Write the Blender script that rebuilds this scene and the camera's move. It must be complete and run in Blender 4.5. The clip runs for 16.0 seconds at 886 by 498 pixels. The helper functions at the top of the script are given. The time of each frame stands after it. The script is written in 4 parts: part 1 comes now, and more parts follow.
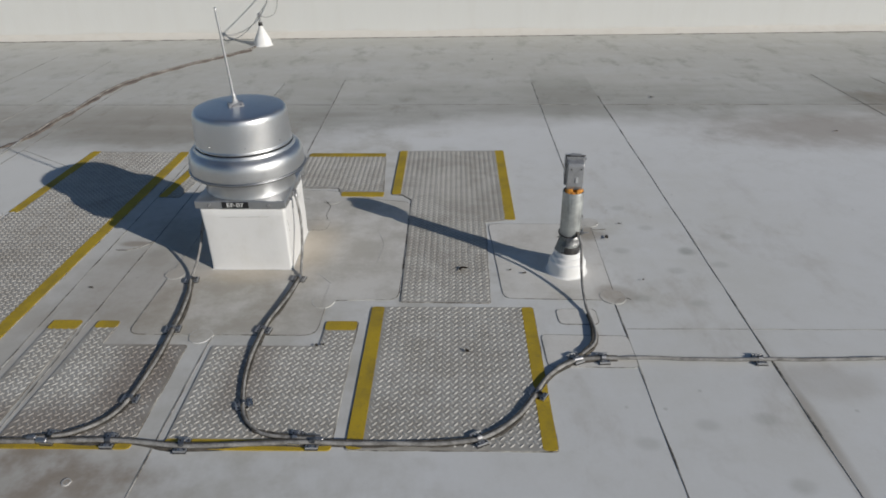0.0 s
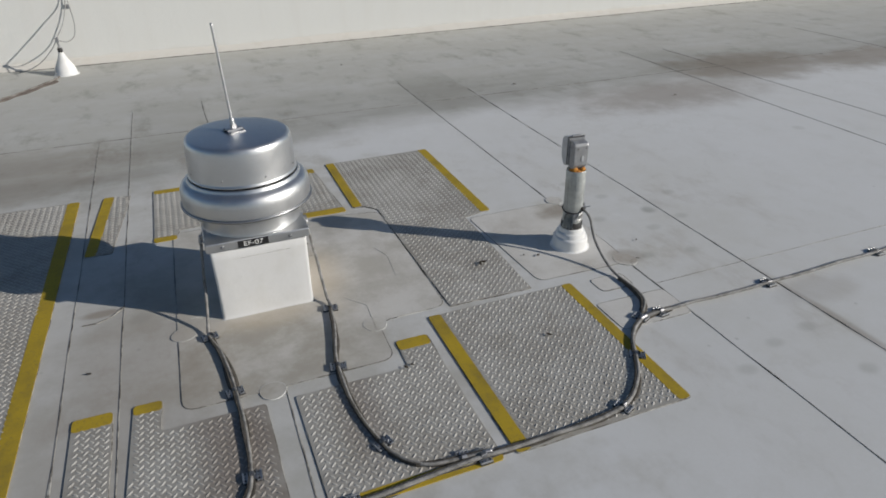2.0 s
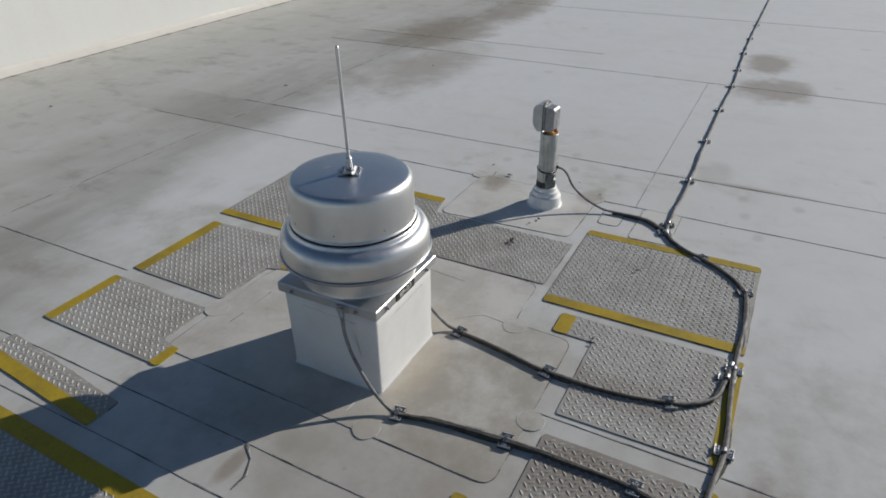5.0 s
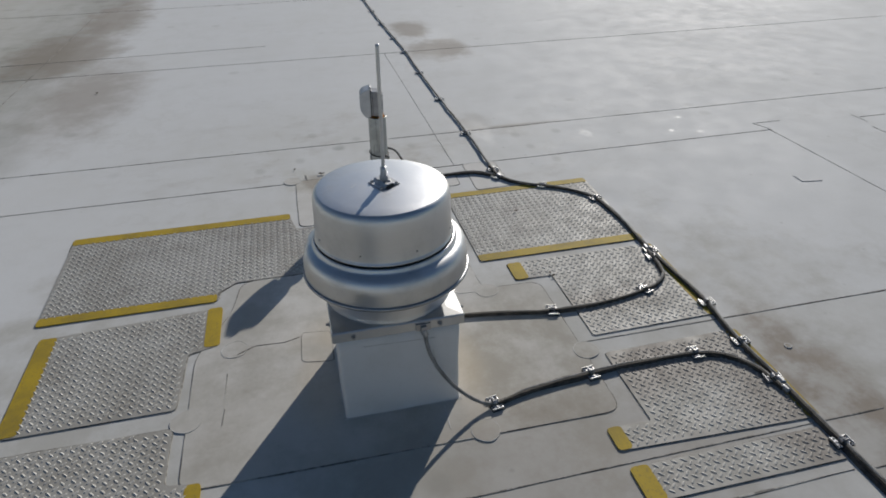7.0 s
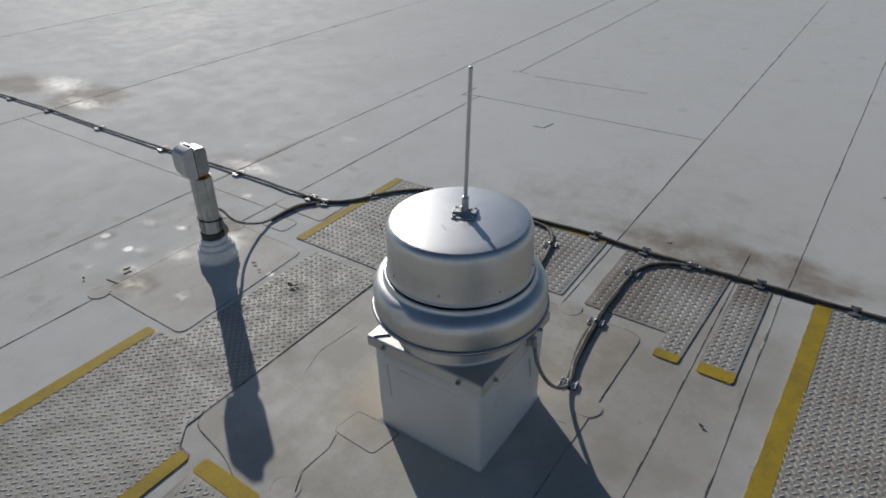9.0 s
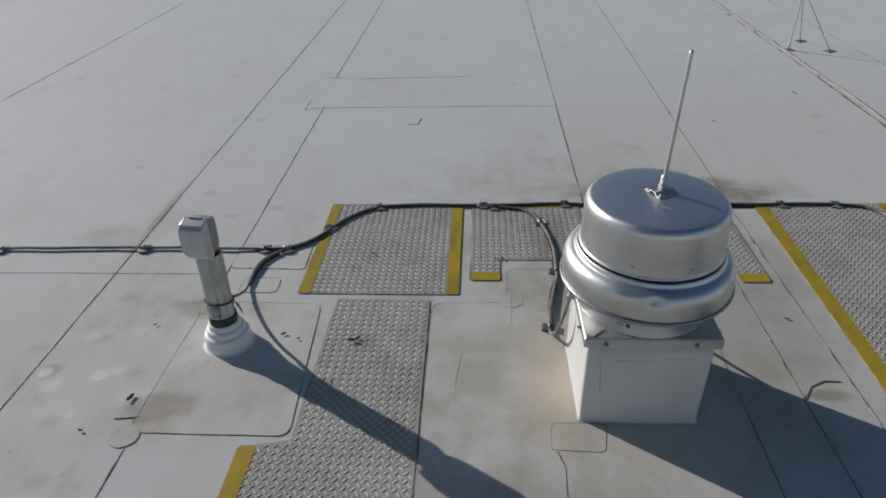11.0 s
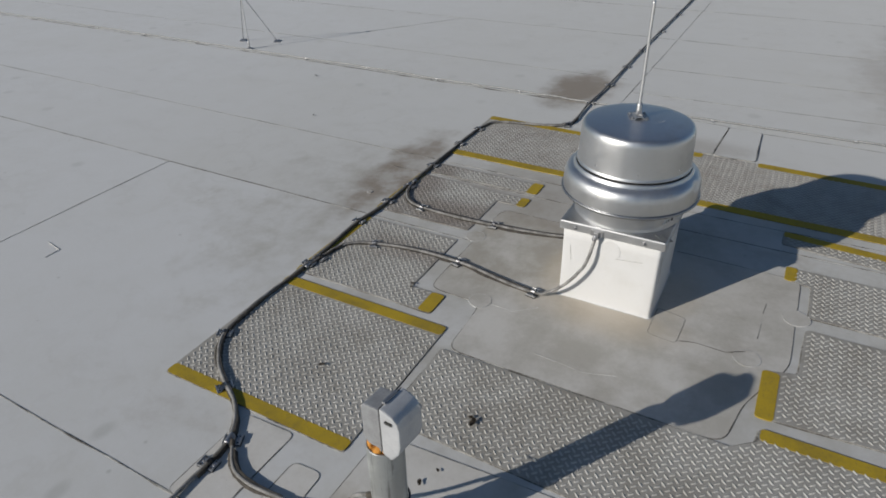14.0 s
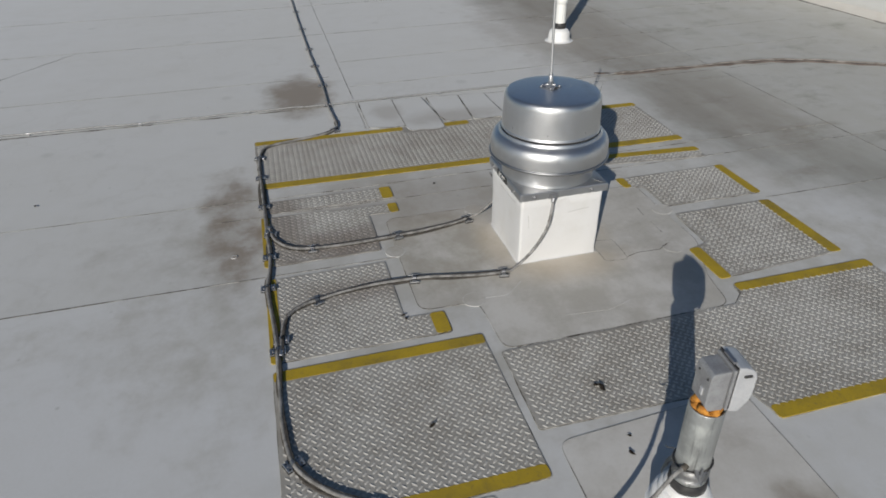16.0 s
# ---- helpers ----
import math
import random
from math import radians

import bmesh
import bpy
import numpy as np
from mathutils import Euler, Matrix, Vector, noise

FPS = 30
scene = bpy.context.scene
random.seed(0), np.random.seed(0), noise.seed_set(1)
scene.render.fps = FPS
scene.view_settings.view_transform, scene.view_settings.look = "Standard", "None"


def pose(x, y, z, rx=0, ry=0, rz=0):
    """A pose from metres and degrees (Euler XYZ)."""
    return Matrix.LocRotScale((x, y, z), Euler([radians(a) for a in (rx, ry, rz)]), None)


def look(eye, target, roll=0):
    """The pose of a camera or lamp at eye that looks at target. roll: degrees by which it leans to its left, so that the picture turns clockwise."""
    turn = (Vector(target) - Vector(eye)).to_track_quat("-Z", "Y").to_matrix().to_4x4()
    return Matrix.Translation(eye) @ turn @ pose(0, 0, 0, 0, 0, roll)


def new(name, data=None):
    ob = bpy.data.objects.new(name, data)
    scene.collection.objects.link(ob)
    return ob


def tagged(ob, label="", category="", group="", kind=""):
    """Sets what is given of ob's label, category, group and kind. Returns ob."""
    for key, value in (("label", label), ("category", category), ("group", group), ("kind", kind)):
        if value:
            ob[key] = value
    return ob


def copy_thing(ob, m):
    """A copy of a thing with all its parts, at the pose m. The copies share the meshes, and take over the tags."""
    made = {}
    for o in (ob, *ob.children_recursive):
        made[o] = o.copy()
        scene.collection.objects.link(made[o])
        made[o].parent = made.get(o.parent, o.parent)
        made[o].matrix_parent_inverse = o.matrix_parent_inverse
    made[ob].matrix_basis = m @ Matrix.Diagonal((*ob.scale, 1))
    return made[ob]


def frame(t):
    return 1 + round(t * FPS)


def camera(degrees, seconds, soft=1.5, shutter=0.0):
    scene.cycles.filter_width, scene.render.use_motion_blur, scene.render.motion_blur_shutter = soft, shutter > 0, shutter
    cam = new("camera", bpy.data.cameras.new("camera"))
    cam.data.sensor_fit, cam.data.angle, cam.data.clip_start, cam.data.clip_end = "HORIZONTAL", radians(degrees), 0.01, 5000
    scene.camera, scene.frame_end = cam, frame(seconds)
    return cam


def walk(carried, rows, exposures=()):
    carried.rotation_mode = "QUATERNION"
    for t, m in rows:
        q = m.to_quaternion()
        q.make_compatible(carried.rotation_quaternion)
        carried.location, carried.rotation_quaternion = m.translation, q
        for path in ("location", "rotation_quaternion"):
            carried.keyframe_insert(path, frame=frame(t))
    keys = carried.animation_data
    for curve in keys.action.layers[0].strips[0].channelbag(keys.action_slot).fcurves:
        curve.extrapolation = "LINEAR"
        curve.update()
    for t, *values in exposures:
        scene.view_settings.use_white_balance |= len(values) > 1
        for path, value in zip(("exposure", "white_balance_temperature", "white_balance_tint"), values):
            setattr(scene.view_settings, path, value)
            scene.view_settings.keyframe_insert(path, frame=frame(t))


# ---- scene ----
cam = camera(69.2, 16.0, soft=1.8)
PATH = [
    (0, (-0.063, 0.067, 1.718), (-0.097, 1.800, 0.721), -0.4),
    (0.5, (-0.351, 0.077, 1.718), (-0.242, 1.808, 0.721), -0.4),
    (1, (-0.649, 0.115, 1.706), (-0.340, 1.825, 0.716), -0.4),
    (1.5, (-0.951, 0.185, 1.691), (-0.495, 1.866, 0.708), -0.4),
    (2, (-1.257, 0.289, 1.697), (-0.608, 1.903, 0.710), -0.3),
    (2.5, (-1.562, 0.449, 1.695), (-0.673, 1.946, 0.711), -0.1),
    (3, (-1.857, 0.659, 1.683), (-0.829, 2.070, 0.706), -0.1),
    (3.5, (-2.127, 0.885, 1.676), (-0.971, 2.194, 0.702), -0.3),
    (4, (-2.393, 1.137, 1.675), (-1.105, 2.322, 0.705), -0.6),
    (4.6, (-2.653, 1.513, 1.701), (-1.217, 2.484, 0.703), -0.6),
    (5.25, (-2.848, 1.950, 1.711), (-1.282, 2.643, 0.677), -0.8),
    (5.9, (-2.973, 2.443, 1.708), (-1.310, 2.775, 0.648), -0.9),
    (6.5, (-3.010, 2.901, 1.687), (-1.309, 2.854, 0.636), -1.0),
    (7, (-2.944, 3.269, 1.688), (-1.285, 2.888, 0.639), -1.0),
    (7.5, (-2.806, 3.615, 1.692), (-1.259, 2.901, 0.644), -1.2),
    (8, (-2.601, 3.932, 1.701), (-1.215, 2.942, 0.651), -1.5),
    (8.5, (-2.334, 4.203, 1.705), (-1.156, 2.975, 0.654), -1.5),
    (9, (-2.014, 4.438, 1.712), (-1.030, 3.050, 0.660), -1.4),
    (9.5, (-1.672, 4.628, 1.729), (-0.838, 3.152, 0.669), -1.5),
    (10.1, (-1.227, 4.777, 1.745), (-0.607, 3.215, 0.660), -1.6),
    (10.75, (-0.724, 4.859, 1.745), (-0.457, 3.199, 0.662), -1.7),
    (11.4, (-0.238, 4.841, 1.734), (-0.367, 3.150, 0.674), -1.8),
    (12, (0.233, 4.702, 1.727), (-0.274, 3.079, 0.674), -1.8),
    (12.5, (0.588, 4.505, 1.729), (-0.207, 3.006, 0.670), -2.0),
    (13, (0.908, 4.244, 1.730), (-0.151, 2.921, 0.667), -2.1),
    (13.5, (1.187, 3.925, 1.743), (-0.098, 2.827, 0.674), -2.0),
    (14, (1.409, 3.545, 1.743), (-0.060, 2.713, 0.672), -1.5),
    (14.5, (1.537, 3.148, 1.768), (-0.052, 2.602, 0.683), -2.0),
    (15, (1.616, 2.720, 1.781), (-0.046, 2.492, 0.692), -1.7),
    (15.5, (1.614, 2.272, 1.782), (-0.060, 2.377, 0.692), -1.3),
    (16, (1.522, 1.826, 1.775), (-0.100, 2.254, 0.686), -0.8),
]
walk(cam, [(t, look(eye, target, roll)) for t, eye, target, roll in PATH],
     [(0, -0.02), (2, 0.02), (4, 0.08), (6.5, 0.04), (7, 0.0), (8, -0.12), (9, -0.2), (9.6, -0.18), (12, -0.05), (13.0, -0.06), (13.5, -0.04), (14.5, -0.05), (16, -0.06)])

# ---- world and sun ----
SUN_ELEVATION = radians(23.0)
SUN_TO = Vector((0.835, -0.55, 0)).normalized()
SUN_VECTOR = Vector((SUN_TO.x * math.cos(SUN_ELEVATION), SUN_TO.y * math.cos(SUN_ELEVATION), math.sin(SUN_ELEVATION)))

world = bpy.data.worlds.new("sky")
scene.world = world
world.use_nodes = True
wt = world.node_tree
sky = wt.nodes.new("ShaderNodeTexSky")
sky.sky_type = "NISHITA"
sky.sun_disc = False
sky.sun_elevation = SUN_ELEVATION
sky.sun_rotation = math.atan2(SUN_TO.x, SUN_TO.y)
sky.air_density, sky.dust_density, sky.ozone_density = 1.0, 0.2, 3.0
wt.links.new(sky.outputs[0], wt.nodes["Background"].inputs[0])
wt.nodes["Background"].inputs[1].default_value = 0.060

sun_data = bpy.data.lights.new("sun", "SUN")
sun_data.energy, sun_data.angle, sun_data.color = 3.95, radians(0.53), (1.0, 0.949, 0.872)
sun_lamp = new("sun", sun_data)
sun_lamp.matrix_world = look(SUN_VECTOR * 20, (0, 0, 0))


# ---- materials ----
class Nodes:
    """A small builder for node materials."""

    def __init__(self, name):
        self.mat = bpy.data.materials.new(name)
        self.mat.use_nodes = True
        self.tree = self.mat.node_tree
        self.bsdf = self.tree.nodes["Principled BSDF"]
        self.pos = self.tree.nodes.new("ShaderNodeTexCoord").outputs["Object"]

    def put(self, value, socket):
        if isinstance(value, bpy.types.NodeSocket):
            self.tree.links.new(value, socket)
        elif isinstance(value, tuple) and len(value) == 3 and socket.type == "RGBA":
            socket.default_value = (*value, 1)
        else:
            socket.default_value = value

    def math(self, op, a, b=0.0, clamp=False):
        n = self.tree.nodes.new("ShaderNodeMath")
        n.operation, n.use_clamp = op, clamp
        self.put(a, n.inputs[0])
        self.put(b, n.inputs[1])
        return n.outputs[0]

    def add(self, *values):
        out = values[0]
        for v in values[1:]:
            out = self.math("ADD", out, v)
        return out

    def mul(self, *values):
        out = values[0]
        for v in values[1:]:
            out = self.math("MULTIPLY", out, v)
        return out

    def top(self, *values):
        out = values[0]
        for v in values[1:]:
            out = self.math("MAXIMUM", out, v)
        return out

    def noise(self, scale, detail=3.0, rough=0.55, stretch=(1, 1, 1), vector=None):
        m = self.tree.nodes.new("ShaderNodeMapping")
        m.inputs["Scale"].default_value = stretch
        self.put(vector or self.pos, m.inputs["Vector"])
        n = self.tree.nodes.new("ShaderNodeTexNoise")
        n.inputs["Scale"].default_value, n.inputs["Detail"].default_value, n.inputs["Roughness"].default_value = scale, detail, rough
        self.tree.links.new(m.outputs[0], n.inputs["Vector"])
        return n.outputs["Fac"]

    def cells(self, scale):
        n = self.tree.nodes.new("ShaderNodeTexVoronoi")
        n.inputs["Scale"].default_value = scale
        self.put(self.pos, n.inputs["Vector"])
        return n.outputs["Distance"], n.outputs["Color"]

    def step(self, value, low, high, to_low=0.0, to_high=1.0):
        n = self.tree.nodes.new("ShaderNodeMapRange")
        n.interpolation_type = "SMOOTHSTEP"
        self.put(value, n.inputs["Value"])
        for key, v in zip(("From Min", "From Max", "To Min", "To Max"), (low, high, to_low, to_high)):
            n.inputs[key].default_value = v
        return n.outputs["Result"]

    def mix(self, fac, a, b, kind="MIX"):
        n = self.tree.nodes.new("ShaderNodeMix")
        n.data_type, n.blend_type = "RGBA", kind
        self.put(fac, n.inputs[0])
        self.put(a, n.inputs[6])
        self.put(b, n.inputs[7])
        return n.outputs[2]

    def axes(self):
        n = self.tree.nodes.new("ShaderNodeSeparateXYZ")
        self.put(self.pos, n.inputs[0])
        return n.outputs

    def random(self):
        return self.tree.nodes.new("ShaderNodeObjectInfo").outputs["Random"]

    def island(self):
        return self.tree.nodes.new("ShaderNodeNewGeometry").outputs["Random Per Island"]

    def bump(self, height, strength, distance=0.002):
        n = self.tree.nodes.new("ShaderNodeBump")
        n.inputs["Strength"].default_value, n.inputs["Distance"].default_value = strength, distance
        self.put(height, n.inputs["Height"])
        self.tree.links.new(n.outputs[0], self.bsdf.inputs["Normal"])

    def done(self, colour, roughness=0.6, metallic=0.0, specular=0.5):
        for key, v in (("Base Color", colour), ("Roughness", roughness), ("Metallic", metallic), ("Specular IOR Level", specular)):
            self.put(v, self.bsdf.inputs[key])
        return self.mat


def spot(n, x, y, rx, ry, wobble, edge=0.45):
    """A soft uneven blot round (x, y): 1 inside, 0 outside."""
    ax = n.axes()
    dx = n.math("DIVIDE", n.math("SUBTRACT", ax[0], x), rx)
    dy = n.math("DIVIDE", n.math("SUBTRACT", ax[1], y), ry)
    r = n.math("SQRT", n.add(n.mul(dx, dx), n.mul(dy, dy)))
    return n.step(n.add(r, wobble), 1.0 - edge, 1.0 + edge, 1.0, 0.0)


def membrane(name, base, dirt, amount):
    """White single-ply roofing: old dirt, ponding marks and foot marks in the plan's coordinates."""
    n = Nodes(name)
    ax = n.axes()
    cloud = n.noise(0.9, 5, 0.6)
    mid = n.noise(5.0, 4, 0.6)
    fine = n.noise(70.0, 3, 0.6)
    grit = n.noise(340.0, 2, 0.5)
    streak = n.noise(1.6, 4, 0.6, (0.35, 1.6, 1))
    wob = n.mul(n.math("SUBTRACT", n.noise(1.3, 4, 0.6), 0.5), 1.6)
    wob2 = n.mul(n.math("SUBTRACT", n.noise(4.0, 4, 0.65), 0.5), 1.5)
    small_wob = n.mul(wob2, 0.5)
    # ponding dirt towards the north wall, reaching further south in the west
    west = n.step(ax[0], -2.2, 0.2, 1.0, 0.0)
    line = n.add(ax[1], n.mul(west, 0.75), n.mul(wob, 0.5))
    north = n.step(line, 4.95, 5.75)
    rim = n.mul(n.step(line, 4.9, 5.45), n.step(line, 5.5, 6.6, 1.0, 0.0))
    dirt_mask = n.mul(north, n.step(n.add(n.mul(streak, 0.6), n.mul(mid, 0.4)), 0.3, 0.62, 0.6, 1.0))
    southwest = n.mul(n.step(ax[0], -1.13, -1.10, 1.0, 0.0), n.step(n.add(ax[1], wob), -2.5, 1.4), 0.35)
    brown = n.top(n.mul(n.top(spot(n, -1.55, 1.53, 0.46, 0.17, wob2, 0.45), n.mul(spot(n, -2.0, 1.50, 0.30, 0.16, wob2, 0.45), 0.95)), n.step(n.noise(3.4, 5, 0.65), 0.36, 0.60, 0.35, 1.0)),
                  n.mul(spot(n, -3.66, 2.0, 0.42, 0.24, wob2, 0.5), 1.0), n.mul(spot(n, -3.05, 2.62, 0.16, 0.10, wob2, 0.6), 0.4), n.mul(spot(n, -2.86, 3.05, 0.12, 0.32, wob2, 0.7), 0.45), n.mul(spot(n, 3.5, 1.8, 0.35, 0.3, wob2), 0.8),
                  n.mul(spot(n, 1.38, 2.02, 0.22, 0.10, wob2), 0.25), n.mul(spot(n, 0.67, 3.21, 0.13, 0.07, wob2, 0.4), 0.55), n.mul(spot(n, 0.72, 2.62, 0.10, 0.07, wob2, 0.4), 0.5), n.mul(spot(n, 1.255, 1.80, 0.025, 0.35, small_wob, 0.7), 0.6), n.mul(spot(n, 4.45, 1.92, 0.4, 0.2, wob2), 0.8), n.mul(spot(n, -1.66, 2.5, 0.3, 0.75, wob2, 0.8), 0.45), n.mul(spot(n, -1.80, 3.10, 0.10, 0.035, wob2), 0.8), n.mul(spot(n, -2.6, 5.1, 0.9, 0.5, wob2), 0.35),
                  n.mul(spot(n, -5.0, 4.9, 1.6, 0.8, wob2), 0.45), n.mul(spot(n, 2.9, 4.95, 0.9, 0.35, wob2, 0.7), 0.7), n.mul(spot(n, 4.4, 5.5, 0.9, 0.5, wob2), 0.7), n.mul(spot(n, 6.1, 5.3, 1.2, 0.35, wob2), 0.7))
    near_curb = n.top(spot(n, -1.25, 2.52, 0.62, 0.30, wob2), n.mul(spot(n, -0.62, 3.15, 0.30, 0.75, wob2), 0.55), n.mul(spot(n, -1.0, 3.6, 0.7, 0.25, wob2), 0.6),
                      n.mul(spot(n, 0.72, 2.60, 0.34, 0.13, wob2), 0.9), n.mul(spot(n, 0.74, 3.3, 0.22, 0.14, wob2), 1.0), n.mul(spot(n, -1.62, 3.2, 0.16, 1.3, wob2), 0.7),
                      n.mul(spot(n, 0.95, 2.9, 0.95, 1.3, wob2, 0.7), 0.5), n.mul(spot(n, 1.24, 1.98, 0.10, 0.30, wob2, 0.8), 0.8), n.mul(spot(n, -2.0, 5.2, 1.4, 0.7, wob2), 0.5))
    tide = n.mul(n.step(n.math("ABSOLUTE", n.math("SUBTRACT", n.noise(2.1, 4, 0.6), 0.5)), 0.0, 0.035, 1.0, 0.0), n.step(n.noise(0.7, 3, 0.5), 0.45, 0.62), 0.11)
    smear = n.step(n.noise(3.2, 6, 0.72, (1.0, 0.55, 1)), 0.50, 0.72)
    # scattered foot marks
    dist, tint = n.cells(2.6)
    marks = n.mul(n.step(n.add(dist, n.mul(n.math("SUBTRACT", mid, 0.5), 0.12)), 0.06, 0.17, 1.0, 0.0), n.step(tint, 0.42, 0.60), n.add(0.22, n.mul(spot(n, 1.0, 3.1, 0.75, 0.9, wob2), 0.38)))
    small = n.mul(wob2, 0.45)
    for fx, fy in ((1.08, 1.81), (1.075, 1.51), (0.86, 1.78), (0.62, 1.69), (1.08, 2.55), (1.06, 2.84), (0.83, 2.59), (0.83, 3.04), (1.02, 3.3), (1.3, 2.9), (0.92, 3.55), (1.45, 3.2)):
        marks = n.top(marks, n.mul(spot(n, fx, fy, 0.040, 0.028, small, 0.6), 0.27))
    dist2, tint2 = n.cells(9.0)
    dots = n.mul(n.step(dist2, 0.03, 0.11, 1.0, 0.0), n.step(tint2, 0.62, 0.7), 0.35)
    mottled = n.mul(n.step(cloud, 0.42, 0.72), 0.35)
    patchy = n.step(n.noise(2.7, 6, 0.68), 0.36, 0.64, 0.3, 1.0)
    around = n.mul(spot(n, -1.25, 3.0, 1.25, 2.0, wob2, 0.3), patchy, 0.55)
    total = n.mul(n.top(dirt_mask, southwest, n.mul(near_curb, patchy, 0.95), around), amount)
    col = n.mix(n.step(n.add(n.mul(fine, 0.5), n.mul(mid, 0.5)), 0.3, 0.7, 0.0, 0.16), base, dirt)
    col = n.mix(n.mul(mottled, 0.45), col, dirt)
    col = n.mix(total, col, dirt)
    col = n.mix(n.mul(smear, n.add(0.10, n.mul(dirt_mask, 0.50))), col, (0.235, 0.23, 0.19))
    col = n.mix(n.mul(smear, near_curb, 0.5), col, (0.29, 0.235, 0.19))
    col = n.mix(n.mul(around, 0.75), col, (0.27, 0.25, 0.21))
    tan = n.top(spot(n, -0.83, 3.06, 0.12, 0.30, n.mul(wob2, 0.6), 0.7), n.mul(spot(n, -1.1, 2.79, 0.28, 0.07, n.mul(wob2, 0.6), 0.7), 0.7), n.mul(spot(n, -1.1, 3.33, 0.28, 0.07, n.mul(wob2, 0.6), 0.7), 0.5))
    col = n.mix(n.mul(tan, 0.5), col, (0.52, 0.43, 0.31))
    col = n.mix(n.mul(tide, amount), col, (0.30, 0.28, 0.235))
    col = n.mix(n.mul(rim, n.step(streak, 0.3, 0.7, 0.2, 0.55)), col, (0.19, 0.185, 0.16))
    strip = n.mul(n.top(n.mul(n.step(ax[0], 0.685, 0.70), n.step(ax[0], 1.235, 1.25, 1.0, 0.0)), n.mul(n.step(ax[0], 3.47, 3.49), n.step(ax[0], 4.08, 4.11, 1.0, 0.0)), n.mul(n.step(ax[0], -1.72, -1.70), n.step(ax[0], -1.14, -1.12, 1.0, 0.0), 0.6)), n.step(n.add(ax[1], n.mul(wob, 0.3)), 4.9, 5.5), n.step(n.add(ax[1], n.mul(wob, 0.3)), 6.2, 6.9, 1.0, 0.0), 0.30)
    col = n.mix(strip, col, (0.235, 0.23, 0.20))
    col = n.mix(n.mul(brown, 0.80), col, (0.21, 0.165, 0.12))
    col = n.mix(n.top(marks, dots), col, (0.22, 0.225, 0.2))
    col = n.mix(n.step(grit, 0.62, 0.8, 0.0, 0.22), col, (0.2, 0.19, 0.17))
    n.bump(n.add(n.mul(cloud, 0.5), n.mul(mid, 0.35), n.mul(fine, 0.18), n.mul(grit, 0.05)), 0.35, 0.004)
    rough = n.step(n.add(n.mul(mid, 0.6), n.mul(cloud, 0.4)), 0.3, 0.7, 0.73, 0.86)
    dist3, tint3 = n.cells(5.5)
    gloss = n.mul(n.step(n.add(dist3, n.mul(n.math("SUBTRACT", mid, 0.5), 0.25)), 0.08, 0.19, 1.0, 0.0), n.step(tint3, 0.52, 0.62), n.top(spot(n, 0.55, 3.0, 0.75, 0.8, wob2), n.mul(spot(n, -0.55, 3.2, 0.4, 0.9, wob2), 0.7), n.mul(spot(n, 1.0, 1.4, 0.5, 1.0, wob2), 0.5)))
    # damp blots round the pipe riser and out along the conduit
    ragged = n.noise(13.0, 5, 0.7)
    damp_edge = n.mul(n.math("SUBTRACT", ragged, 0.5), 4.5)
    for fx, fy, rx, ry, k in ((1.11, 2.83, 0.05, 0.028, 0.8), (0.76, 3.16, 0.075, 0.05, 0.8), (0.63, 3.24, 0.085, 0.055, 1.0), (0.36, 3.17, 0.05, 0.035, 0.8), (1.12, 3.12, 0.04, 0.03, 0.6), (0.90, 3.03, 0.04, 0.03, 0.6), (0.91, 2.77, 0.04, 0.025, 0.8),
                              (0.62, 2.74, 0.13, 0.09, 1.0), (0.40, 2.93, 0.10, 0.06, 0.8), (0.68, 2.95, 0.07, 0.05, 0.7), (4.08, 1.72, 0.30, 0.16, 0.9), (3.42, 1.9, 0.22, 0.10, 1.0), (1.2, 2.02, 0.20, 0.07, 0.7), (0.98, 1.32, 0.06, 0.04, 0.6),
                              (-0.62, 3.36, 0.24, 0.15, 0.55), (-0.50, 2.98, 0.14, 0.22, 0.4), (-0.74, 3.52, 0.18, 0.10, 0.5), (-0.52, 3.62, 0.12, 0.08, 0.5)):
        gloss = n.top(gloss, n.mul(spot(n, fx, fy, rx, ry, damp_edge, 0.5), n.step(ragged, 0.40, 0.60, 0.35, 1.0), k * 0.9))
    rough = n.math("SUBTRACT", rough, n.mul(gloss, 0.36))
    # chalky dust on the sheet, which pales towards grazing views
    n.put(n.mul(n.math("SUBTRACT", 1.0, n.mul(n.top(north, n.mul(brown, 0.8)), 0.9)), 0.15), n.bsdf.inputs["Sheen Weight"])
    n.put(0.55, n.bsdf.inputs["Sheen Roughness"])
    return n.done(col, rough, 0.0, n.add(0.21, n.mul(gloss, 0.20)))


M_ROOF = membrane("roof_membrane", (0.576, 0.580, 0.579), (0.45, 0.44, 0.395), 0.85)
M_SHEET = membrane("flashing_membrane", (0.625, 0.613, 0.588), (0.37, 0.345, 0.295), 1.0)


def grime_material():
    n = Nodes("seam_grime")
    breaks = n.noise(7.0, 5, 0.7)
    fine = n.noise(60.0, 3, 0.7)
    col = n.mix(n.step(n.add(n.mul(breaks, 0.7), n.mul(fine, 0.3)), 0.41, 0.62), (0.068, 0.060, 0.050), (0.38, 0.37, 0.34))
    return n.done(col, 0.85)


